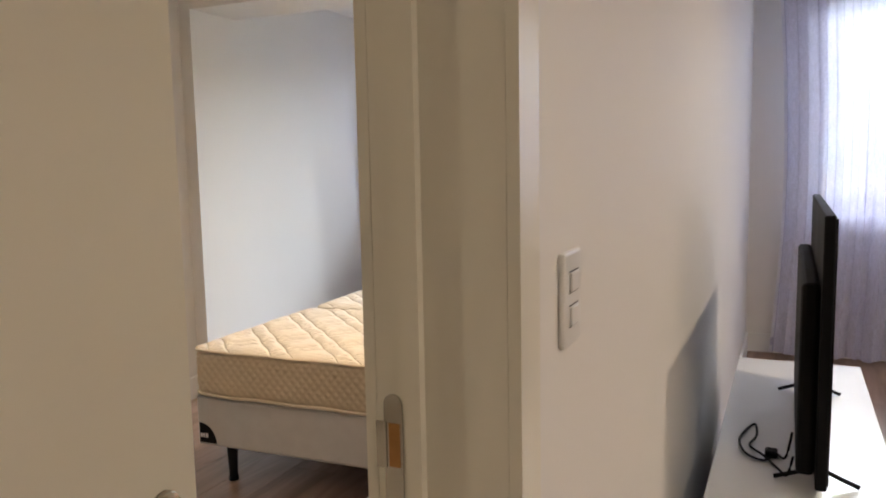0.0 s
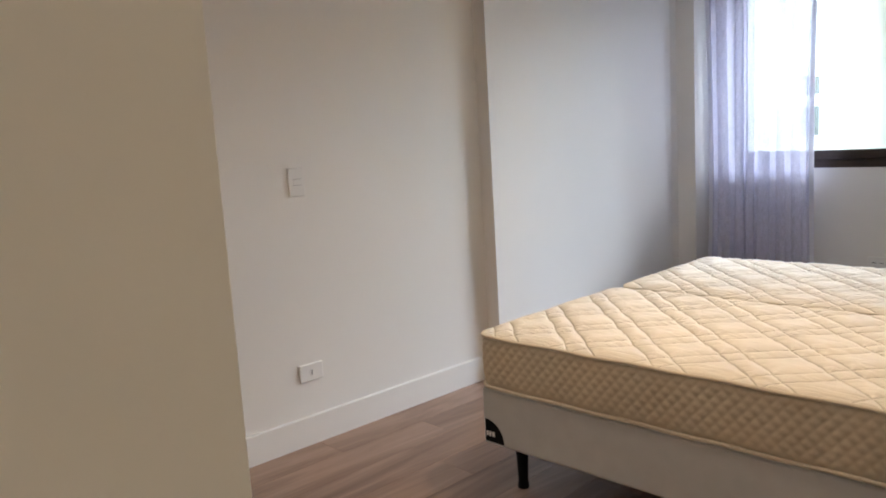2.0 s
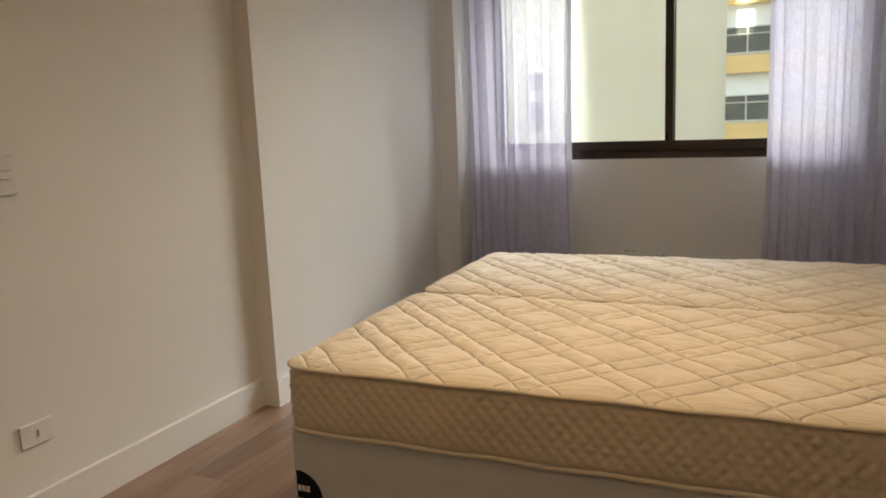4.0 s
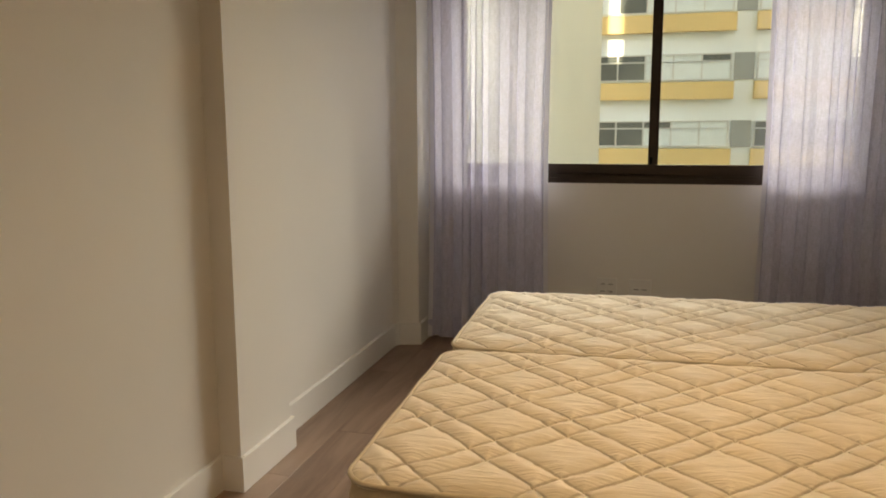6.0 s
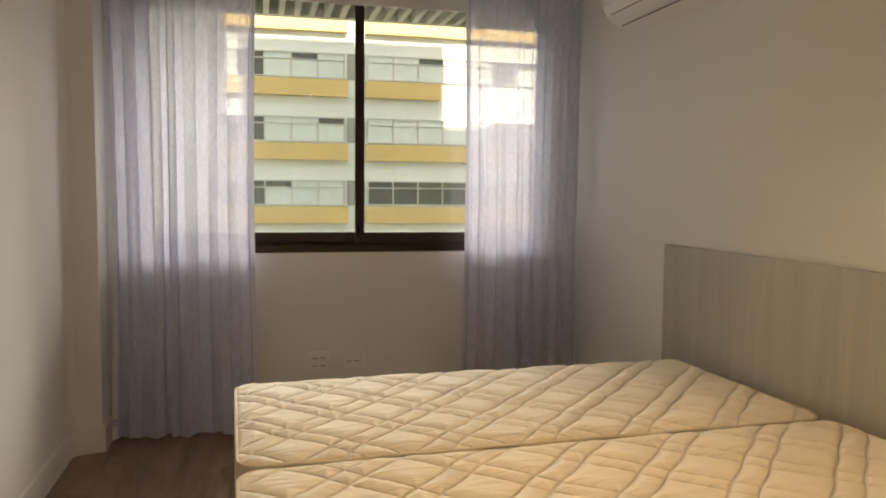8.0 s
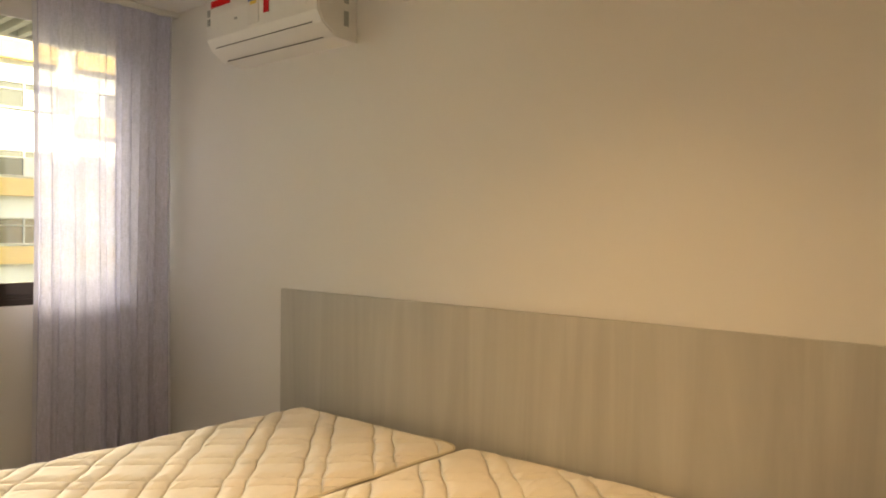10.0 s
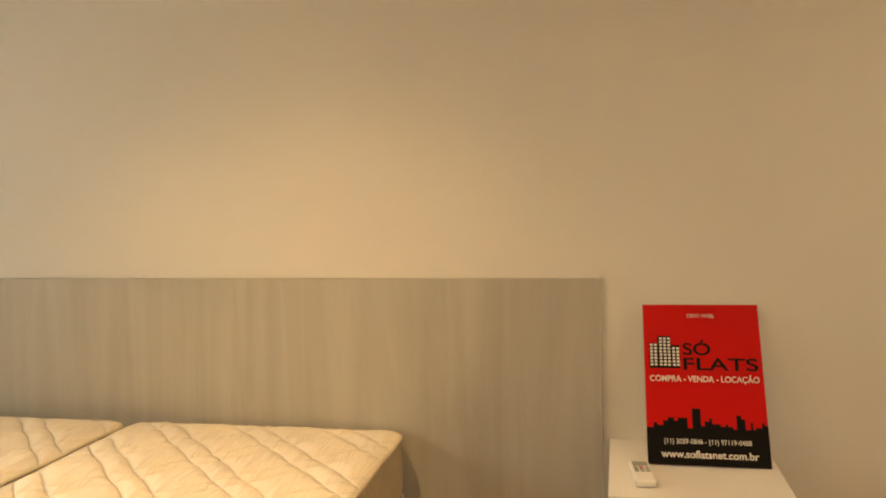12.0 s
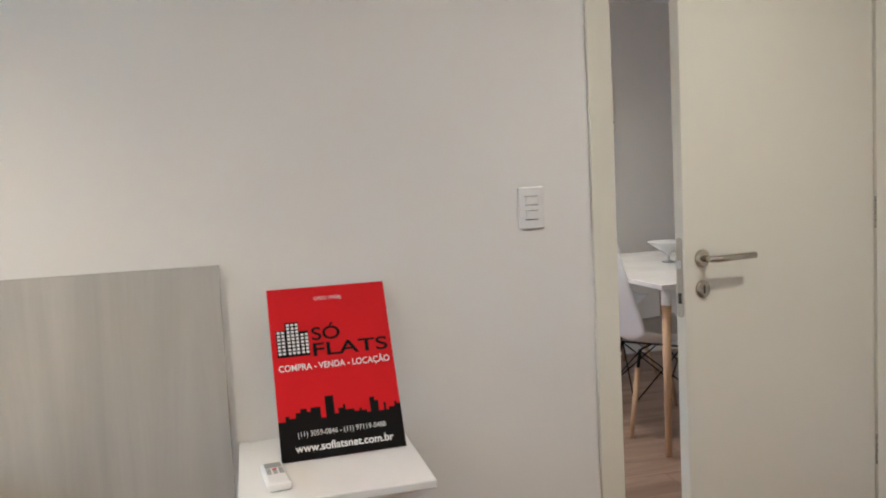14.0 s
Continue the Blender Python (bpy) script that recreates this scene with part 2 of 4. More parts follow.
def bm_prism(bm, outline, x0, x1, axis="x"):
    def at(u, v, w):
        return {"x": (w, u, v), "y": (u, w, v), "z": (u, v, w)}[axis]
    a = [bm.verts.new(at(u, v, x0)) for u, v in outline]
    b = [bm.verts.new(at(u, v, x1)) for u, v in outline]
    bm.faces.new(a)
    bm.faces.new(b[::-1])
    for i in range(len(a)):
        j = (i + 1) % len(a)
        bm.faces.new((a[i], b[i], b[j], a[j]))


def link_mesh(name, bm, mat, parent=None):
    bmesh.ops.recalc_face_normals(bm, faces=bm.faces)
    me = bpy.data.meshes.new(name)
    bm.to_mesh(me)
    bm.free()
    me.materials.append(mat)
    ob = new(name, me)
    if parent:
        ob.parent = parent
    return ob


def part(name, bm, mat, parent, label=""):
    return tagged(link_mesh(name, bm, mat, parent), label)


def box_part(name, dims, mat, parent, label="", bevel=0.0, seg=1):
    bm = bmesh.new()
    bm_box(bm, *dims, bevel=bevel, seg=seg)
    return part(name, bm, mat, parent, label)


def structure(name, bm, mat, label="", parent=None):
    return tagged(link_mesh(name, bm, mat, parent), label, kind="structure")


def struct_box(name, dims, mat, label="", parent=None, bevel=0.0):
    bm = bmesh.new()
    bm_box(bm, *dims, bevel=bevel)
    return structure(name, bm, mat, label, parent)


def thing(name, label, category, at=(0, 0, 0), group="", rz=0.0):
    ob = new(name)
    ob.empty_display_size = 0.1
    ob.matrix_basis = pose(*at, 0, 0, rz)
    return tagged(ob, label, category, group)


# ---- plan ----
WX = -0.40          # bedroom face of the wall between the rooms
LX = -0.25          # living room face of the same wall
D0, D1, DH = -0.312, 0.656, 2.08   # door opening
NY, NYO = 5.56, 5.74               # window wall, inner and outer face
EX = 2.42                          # far wall of the living room
BEAM = 2.215
SY, SYL = -0.70, -2.4              # closing walls
WZ0, WZ1 = 0.964, 2.32             # window opening heights

bm = bmesh.new()
bm_box(bm, WX, LX, D1, NY, 0, CEIL)
bm_box(bm, WX, LX, SYL, D0, 0, CEIL)
bm_box(bm, WX, LX, D0, D1, DH, CEIL)
structure("wall_east", bm, PAINT, "smooth white painted wall between the two rooms")


def window_wall(bm, x0, x1, wx0, wx1):
    bm_box(bm, x0, wx0, NY, NYO, 0, CEIL)
    bm_box(bm, wx1, x1, NY, NYO, 0, CEIL)
    bm_box(bm, wx0, wx1, NY, NYO, 0, WZ0)
    bm_box(bm, wx0, wx1, NY, NY + 0.022, WZ1, WZ1 + 0.1)
    bm_box(bm, wx0, wx1, NY, NYO, WZ1 + 0.1, CEIL)


bm = bmesh.new()
window_wall(bm, -3.45, LX - 0.07, -2.86, -0.565)
bm_prism(bm, [(-3.14, NY), (-3.14, 5.255), (-3.115, 5.295), (-3.0, 5.325), (-3.0, NY)], 0, CEIL, "z")
structure("wall_north", bm, PAINT, "white painted wall under and around the sliding window")
bm = bmesh.new()
window_wall(bm, LX - 0.07, EX + 0.15, 0.12, 2.3)
structure("wall_north_living", bm, PAINT, "white painted window wall of the living room")
bm = bmesh.new()
bm_box(bm, -3.45, -3.145, SY, 3.342, 0, CEIL)
bm_box(bm, -3.45, -3.14, 3.73, NY, 0, CEIL)
structure("wall_west", bm, PAINT, "long white painted side wall")
struct_box("ceiling_beam", (-3.064, WX, 3.342, 3.73, BEAM, CEIL), PAINT, "white painted ceiling beam running out from the column")
struct_box("wall_column", (-3.45, -3.064, 3.342, 3.73, 0, CEIL), PAINT, "white painted square column standing proud of the side wall")
struct_box("wall_south", (-3.45, WX, SY - 0.15, SY, 0, CEIL), PAINT, "plain white painted wall")
struct_box("wall_south_living", (LX, EX + 0.15, SYL - 0.15, SYL, 0, CEIL), PAINT, "plain white painted wall")
struct_box("wall_east_living", (EX, EX + 0.15, SYL, NY, 0, CEIL), PAINT, "plain white painted wall behind the dining table")
struct_box("ceiling", (-3.45, EX + 0.15, SYL - 0.15, NYO, CEIL, CEIL + 0.2), CEILING, "plain smooth white painted ceiling")


def baseboard(segs):
    for n, (x0, y0, x1, y1, nx, ny) in enumerate(segs):
        h, d = 0.128, 0.016
        bm = bmesh.new()
        if nx:
            xa, xb = sorted((x0, x0 + nx * d))
            bm_box(bm, xa, xb, min(y0, y1), max(y0, y1), 0, h)
        else:
            ya, yb = sorted((y0, y0 + ny * d))
            bm_box(bm, min(x0, x1), max(x0, x1), ya, yb, 0, h)
        es = [e for e in bm.edges if all(abs(v.co.z - h) < 1e-5 for v in e.verts)]
        bmesh.ops.bevel(bm, geom=es, offset=0.003, segments=2, affect="EDGES")
        structure("baseboard", bm, TRIM, "tall white lacquered baseboard")


baseboard([
    (-3.145, SY, -3.145, 3.342, 1, 0), (-3.129, 3.342, -3.048, 3.342, 0, -1), (-3.064, 3.342, -3.064, 3.73, 1, 0),
    (-3.14, 3.73, -3.048, 3.73, 0, 1), (-3.14, 3.746, -3.14, 5.255, 1, 0), (-2.984, NY, -0.416, NY, 0, -1),
    (WX, 0.719, WX, 1.795, -1, 0), (WX, 4.48, WX, NY, -1, 0), (LX, 0.707, LX, NY, 1, 0),
    (LX + 0.016, NY, EX - 0.016, NY, 0, -1), (EX, SYL, EX, NY, -1, 0),
])
bm = bmesh.new()
bm_prism(bm, [(-3.14, 5.255), (-3.124, 5.252), (-3.104, 5.281), (-2.984, 5.311), (-2.984, NY - 0.017), (-3.0, NY - 0.017), (-3.0, 5.325), (-3.115, 5.295)], 0, 0.128, "z")
structure("baseboard", bm, TRIM, "tall white lacquered baseboard")


# ---- door frame and door ----
def door_frame():
    bm = bmesh.new()
    j = 0.012
    bm_box(bm, WX, LX, D1 - j, D1, 0, DH)
    bm_box(bm, WX, LX, D0, D0 + j, 0, DH)
    bm_box(bm, WX, LX, D0 + j, D1 - j, DH - j, DH)
    bm_box(bm, WX + 0.040, WX + 0.058, D1 - j - 0.012, D1 - j, 0, DH - j)
    bm_box(bm, WX + 0.040, WX + 0.058, D0 + j, D0 + j + 0.012, 0, DH - j)
    bm_box(bm, WX + 0.040, WX + 0.058, D0 + j, D1 - j, DH - j - 0.012, DH - j)
    fr = structure("door_1", bm, DOOR, "white lacquered door frame with wide flat casings, door ajar")
    for x0, x1, cw in ((WX - 0.014, WX - 0.0004, 0.062), (LX + 0.0004, LX + 0.014, 0.050)):
        for y0, y1, z0, z1 in ((D1 - 0.0122, D1 + cw, 0, DH + cw), (D0 - cw, D0 + 0.0122, 0, DH + cw), (D0 + 0.0124, D1 - 0.0124, DH - 0.0122, DH + cw)):
            bm = bmesh.new()
            bm_box(bm, x0, x1, y0, y1, z0, z1)
            structure("door_casing", bm, DOOR, "", fr)
    bm = bmesh.new()
    yj, xc = D1 - j, WX + 0.020
    out = [(xc - 0.011, 0.86)] + [(xc + 0.011, 0.86)] + [(xc + 0.011 * math.cos(a), 1.091 + 0.011 * math.sin(a)) for a in [math.pi * k / 8 for k in range(9)]]
    bm_prism(bm, out, yj - 0.0025, yj, "y")
    bm_box(bm, xc - 0.020, xc - 0.008, yj - 0.004, yj - 0.0026, 1.020, 1.072)
    part("strike_plate", bm, STEEL, fr, "steel strike plate")
    box_part("mortise", (xc - 0.005, xc + 0.008, yj - 0.0034, yj - 0.0027, 1.022, 1.070), ORANGEWOOD, fr, "raw wood in the latch hole")
    box_part("mortise", (xc - 0.005, xc + 0.008, yj - 0.0034, yj - 0.0027, 0.905, 0.955), ORANGEWOOD, fr, "raw wood in the bolt hole")
    return fr


door_frame()
LEAF_W, LEAF_T, LEAF_ANGLE = 0.850, 0.035, 12.9


def rosette(parent, x, z, side):
    bm = bmesh.new()
    bm_lathe(bm, [(0.0, 0.0), (0.026, 0.0), (0.026, 0.006), (0.023, 0.009), (0.0, 0.009)], n=28)
    bmesh.ops.transform(bm, matrix=pose(x, side * LEAF_T / 2, z, -90 * side), verts=bm.verts)
    return part("rosette", bm, BRASSY, parent, "round satin nickel rosette")


def door_leaf():
    """Along local x from the hinge, centred on local y; +y is the bedroom side."""
    leaf = thing("door_leaf", "plain cream-white flush door leaf standing ajar", "door")
    box_part("panel", (0.003, LEAF_W, -LEAF_T / 2, LEAF_T / 2, 0.008, DH - 0.018), DOOR, leaf, bevel=0.0015)
    bm = bmesh.new()
    n = 8
    out = [(0.011 * math.cos(math.pi * k / n), 1.063 + 0.011 * math.sin(math.pi * k / n)) for k in range(n + 1)]
    out += [(0.011 * math.cos(math.pi + math.pi * k / n), 0.857 + 0.011 * math.sin(math.pi + math.pi * k / n)) for k in range(n + 1)]
    bm_prism(bm, out, LEAF_W, LEAF_W + 0.0025, "x")
    part("latch_plate", bm, STEEL, leaf, "long round-ended steel latch plate")
    bm = bmesh.new()
    bm_prism(bm, [(LEAF_W + 0.0025, -0.007), (LEAF_W + 0.0125, -0.004), (LEAF_W + 0.0025, 0.007)], 0.985, 1.011, "z")
    part("latch_bolt", bm, STEEL, leaf)
    box_part("latch_slot", (LEAF_W + 0.0026, LEAF_W + 0.0032, -0.006, 0.006, 0.885, 0.915), DARKSLOT, leaf)
    for side in (1, -1):
        hx, hz = LEAF_W - 0.066, 1.010
        rosette(leaf, hx, hz, side)
        y = side * (LEAF_T / 2 + 0.009)
        bm = bmesh.new()
        bm_tube(bm, [(hx, y, hz), (hx, y + side * 0.030, hz), (hx - 0.008, y + side * 0.042, hz), (hx - 0.045, y + side * 0.045, hz), (hx - 0.155, y + side * 0.045, hz)], 0.0095, 14)
        part("handle", bm, BRASSY, leaf, "round-bar satin nickel lever handle")
        r = rosette(leaf, hx, hz - 0.088, side)
        r.name = "escutcheon"
        box_part("keyhole", (hx - 0.003, hx + 0.003, min(side * (LEAF_T / 2 + 0.0091), side * (LEAF_T / 2 + 0.0098)), max(side * (LEAF_T / 2 + 0.0091), side * (LEAF_T / 2 + 0.0098)), hz - 0.100, hz - 0.076), DARKSLOT, leaf)
    for z in (0.24, 1.045, 1.84):
        for k in range(5):
            bm = bmesh.new()
            bm_tube(bm, [(-0.004, LEAF_T / 2 + 0.004, z + 0.021 * k), (-0.004, LEAF_T / 2 + 0.004, z + 0.021 * k + 0.0195)], 0.006, 12)
            part("hinge_knuckle", bm, STEEL, leaf, "steel hinge knuckle")
    leaf.matrix_basis = pose(WX - 0.006, D0 + 0.013, 0, 0, 0, 90 + LEAF_ANGLE) @ pose(0.0, -LEAF_T / 2 - 0.002, 0)
    return leaf


door_leaf()


# ---- windows ----
def window(name, x0, x1, xm, label):
    fr = thing(name, label, "window")
    fr["kind"] = "structure"
    z0, z1 = WZ0, WZ1 + 0.1
    f0, f1 = NY - 0.002, NY + 0.105
    bm = bmesh.new()
    bm_box(bm, x0, x1, f0, f1, z0, z0 + 0.030)
    bm_box(bm, x0, x1, f0 + 0.035, f0 + 0.042, z0 + 0.030, z0 + 0.046)
    bm_box(bm, x0, x1, f0 + 0.086, f0 + 0.098, z0 + 0.030, z0 + 0.075)
    bm_box(bm, x0, x1, f0 + 0.078, f0 + 0.085, z0 + 0.030, z0 + 0.046)
    bm_box(bm, x0, x1, f0 + 0.006, f0 + 0.012, z0 + 0.030, z0 + 0.040)
    bm_box(bm, x0, x1, NY + 0.024, f1, z1 - 0.030, z1)
    bm_box(bm, x0, x0 + 0.030, f0, f1, z0 + 0.030, WZ1 - 0.001)
    bm_box(bm, x0, x0 + 0.030, NY + 0.024, f1, WZ1 - 0.001, z1 - 0.030)
    bm_box(bm, x1 - 0.030, x1, f0, f1, z0 + 0.030, WZ1 - 0.001)
    bm_box(bm, x1 - 0.030, x1, NY + 0.024, f1, WZ1 - 0.001, z1 - 0.030)
    part("window_frame", bm, BRONZE, fr, "dark bronze aluminium frame with sliding tracks")
    for sx0, sx1, y in ((x0 + 0.031, xm + 0.028, NY + 0.078), (xm - 0.028, x1 - 0.031, NY + 0.040)):
        sash = part("sash", (lambda b: (bm_box(b, sx0, sx1, y - 0.012, y + 0.012, z0 + 0.048, z0 + 0.108), bm_box(b, sx0, sx1, y - 0.012, y + 0.012, z1 - 0.085, z1 - 0.032),
                    bm_box(b, sx0, sx0 + 0.050, y - 0.012, y + 0.012, z0 + 0.108, z1 - 0.085), bm_box(b, sx1 - 0.050, sx1, y - 0.012, y + 0.012, z0 + 0.108, z1 - 0.085), b)[-1])(bmesh.new()), BRONZE, fr)
        g = box_part("pane", (sx0 + 0.048, sx1 - 0.048, y - 0.002, y + 0.002, z0 + 0.106, z1 - 0.083), GLASS, sash, "clear window glass")
        g.visible_shadow = False
    box_part("sash_catch", (xm + 0.030 - 0.048, xm + 0.030 - 0.034, NY + 0.014, NY + 0.028, z0 + 0.110, z0 + 0.150), BLACK, fr, "small black sash catch", bevel=0.002)
    return fr


window("window_1", -2.86, -0.565, -1.68, "two-leaf sliding window with dark bronze aluminium frame, closed")
window("window_2", 0.12, 2.3, 1.21, "sliding window with dark bronze aluminium frame behind a closed sheer curtain")
struct_box("window_sill", (-2.86, -0.565, NY + 0.105, NYO + 0.03, WZ0 - 0.03, WZ0 + 0.012), CONCRETE, "outer concrete window sill")


def curtain(label, x0, x1, y, folds, seed, z0=0.025, z1=CEIL - 0.03, flare=0.0, amp=0.035):
    rnd = random.Random(seed)
    cur = thing("curtain", label, "curtain", group="sheer window curtains")
    nx, nz = folds * 20, 46
    ph = [rnd.uniform(-0.6, 0.6) for _ in range(folds + 2)]
    am = [rnd.uniform(0.45, 1.25) for _ in range(folds + 2)]
    verts, faces = [], []
    for k in range(nz + 1):
        w = k / nz
        z = z0 + (z1 - z0) * w
        gather = 1 - 0.05 * math.sin(math.pi * w)
        for i in range(nx + 1):
            u = i / nx
            c = min(folds, max(0.0, folds * (u + 0.030 * math.sin(7 * u + seed) * math.sin(math.pi * u) + 0.018 * math.sin(17 * u + 2 * seed) * math.sin(math.pi * u))))
            a, b = int(c), c - int(c)
            p = ph[a] * (1 - b) + ph[a + 1] * b
            m = am[a] * (1 - b) + am[a + 1] * b
            low = 1 - w
            yy = y + amp * m * math.sin(2 * math.pi * c + p + 0.5 * math.sin(3 * low + a)) * (0.55 + 0.45 * low)
            yy += 0.008 * math.sin(9 * u + 5 * w) + 0.004 * noise.noise(Vector((u * 26, w * 1.5, seed)))
            yy = min(yy, NY - 0.012)
            xx = x0 + (x1 - x0) * (0.5 + (u - 0.5) * gather * (1 + flare * low)) + 0.010 * math.sin(4 * math.pi * c + 2 * p)
            zz = z + (0.010 * math.sin(2 * math.pi * c * 0.5 + p) if k == 0 else 0)
            verts.append((xx, yy, zz))
    for k in range(nz):
        for i in range(nx):
            q = k * (nx + 1) + i
            faces.append((q, q + 1, q + nx + 2, q + nx + 1))
    me = bpy.data.meshes.new("fabric")
    me.from_pydata(verts, [], faces)
    me.shade_smooth()
    me.materials.append(VOILE)
    fab = new("fabric", me)
    fab.parent = cur
    hem = bmesh.new()
    for zc, h in ((z0 + 0.03, 0.012),):
        pts = [Vector(verts[2 * (nx + 1) + i]) for i in range(0, nx + 1, 2)]
        for a, b in zip(pts, pts[1:]):
            f = hem.faces.new([hem.verts.new(v) for v in (a + Vector((0, -0.002, -0.05)), b + Vector((0, -0.002, -0.05)), b + Vector((0, -0.002, 0)), a + Vector((0, -0.002, 0)))])
    bmesh.ops.remove_doubles(hem, verts=hem.verts, dist=0.0005)
    part("hem", hem, VOILE, cur, "doubled sewn hem")
    for i, step in ((0, 1), (nx, -1)):
        hem = bmesh.new()
        cols = [[hem.verts.new(Vector(verts[k * (nx + 1) + i + step * j]) + Vector((0, -0.0015, 0))) for j in (0, 2)] for k in range(nz + 1)]
        for (a, b), (c, d) in zip(cols, cols[1:]):
            hem.faces.new((a, b, d, c))
        part("side_hem", hem, VOILE_HEM, cur, "folded side hem, whiter")
    return cur


curtain("sheer lilac-white voile curtain drawn aside, hanging to the floor", -2.965, -2.245, 5.42, 7, 3, amp=0.028)
curtain("sheer lilac-white voile curtain drawn aside beside the headboard wall", -1.125, -0.425, 5.42, 7, 8, amp=0.028)
curtain("sheer lilac-white voile curtain closed over the living room window", -0.10, 2.2, 5.42, 20, 5)
rail = thing("curtain_rail", "slim white curtain track under the ceiling", "curtain rail")
box_part("track", (-2.975, WX - 0.005, 5.405, 5.435, CEIL - 0.028, CEIL - 0.002), TRIM, rail)
rail = thing("curtain_rail", "slim white curtain track under the living room ceiling", "curtain rail")
box_part("track", (LX + 0.005, EX - 0.1, 5.405, 5.435, CEIL - 0.028, CEIL - 0.002), TRIM, rail)


# ---- beds ----
def quilt(u, v, period, second, depth, soft, ang, ph=(0.0, 0.0), wave=0.0):
    """Height of a puffed quilt between crossing stitched lines."""
    d = 9.0
    w0 = [u * math.sin(ang) + s * v * math.cos(ang) - ph[k] for k, s in enumerate((1, -1))]
    for k in (0, 1):
        w = w0[k] + wave * math.sin(2 * math.pi * w0[1 - k] / period)
        for off in ((0.0, second) if second else (0.0,)):
            q = (w - off + 50 * period) % period
            d = min(d, q, period - q)
    k = min(1.0, d / (24 * soft))
    return depth * (0.30 * (1 - math.exp(-d / soft)) + 0.70 * math.sin(k * math.pi / 2))


def ticking(name, x0, y0, period, second, ang, ph, wave):
    """Cream woven ticking with fine puckers and the crisp pull of the stitched lines."""
    m = material(name, (0.84, 0.765, 0.65), 0.85, vary=0.04, scale=9)
    nt = m.node_tree
    tc = nt.nodes.new("ShaderNodeTexCoord")
    sep = nt.nodes.new("ShaderNodeSeparateXYZ")
    nt.links.new(tc.outputs["Object"], sep.inputs[0])

    def mth(op, a, b=None, c=None):
        n = nt.nodes.new("ShaderNodeMath")
        n.operation = op
        for k, v in enumerate((a, b, c)):
            if v is None:
                continue
            if isinstance(v, (int, float)):
                n.inputs[k].default_value = v
            else:
                nt.links.new(v, n.inputs[k])
        return n.outputs[0]

    u = mth("MULTIPLY", mth("SUBTRACT", sep.outputs[0], x0), math.sin(ang))
    v = mth("MULTIPLY", mth("SUBTRACT", sep.outputs[1], y0), math.cos(ang))
    d = None
    w0 = [mth("SUBTRACT", mth(op, u, v), ph[k]) for k, op in enumerate(("ADD", "SUBTRACT"))]
    for k in (0, 1):
        w = mth("ADD", w0[k], mth("MULTIPLY", mth("SINE", mth("MULTIPLY", w0[1 - k], 2 * math.pi / period)), wave))
        for off in (0.0, second):
            q = mth("PINGPONG", mth("SUBTRACT", w, off), period / 2)
            d = q if d is None else mth("MINIMUM", d, q)
    crease = mth("MULTIPLY", mth("SMOOTH_MIN", d, 0.0050, 0.0015), 1.0)
    mp = nt.nodes.new("ShaderNodeMapping")
    mp.inputs["Scale"].default_value = (14, 150, 14)
    nt.links.new(tc.outputs["Object"], mp.inputs[0])
    n1 = nt.nodes.new("ShaderNodeTexNoise")
    n1.inputs["Scale"].default_value, n1.inputs["Detail"].default_value = 1.0, 3
    nt.links.new(mp.outputs[0], n1.inputs["Vector"])
    n2 = nt.nodes.new("ShaderNodeTexNoise")
    n2.inputs["Scale"].default_value, n2.inputs["Detail"].default_value = 420, 3
    nt.links.new(tc.outputs["Object"], n2.inputs["Vector"])
    hgt = mth("ADD", mth("ADD", crease, mth("MULTIPLY", n1.outputs[0], 0.0046)), mth("MULTIPLY", n2.outputs[0], 0.0005))
    bp = nt.nodes.new("ShaderNodeBump")
    bp.inputs["Strength"].default_value, bp.inputs["Distance"].default_value = 1.0, 1.0
    nt.links.new(hgt, bp.inputs["Height"])
    nt.links.new(bp.outputs[0], nt.nodes["Principled BSDF"].inputs["Normal"])
    return m


QP, QS, QA, QW, QPH = 0.217, 0.068, radians(45), 0.003, ((0.075, 0.014), (0.020, 0.120))


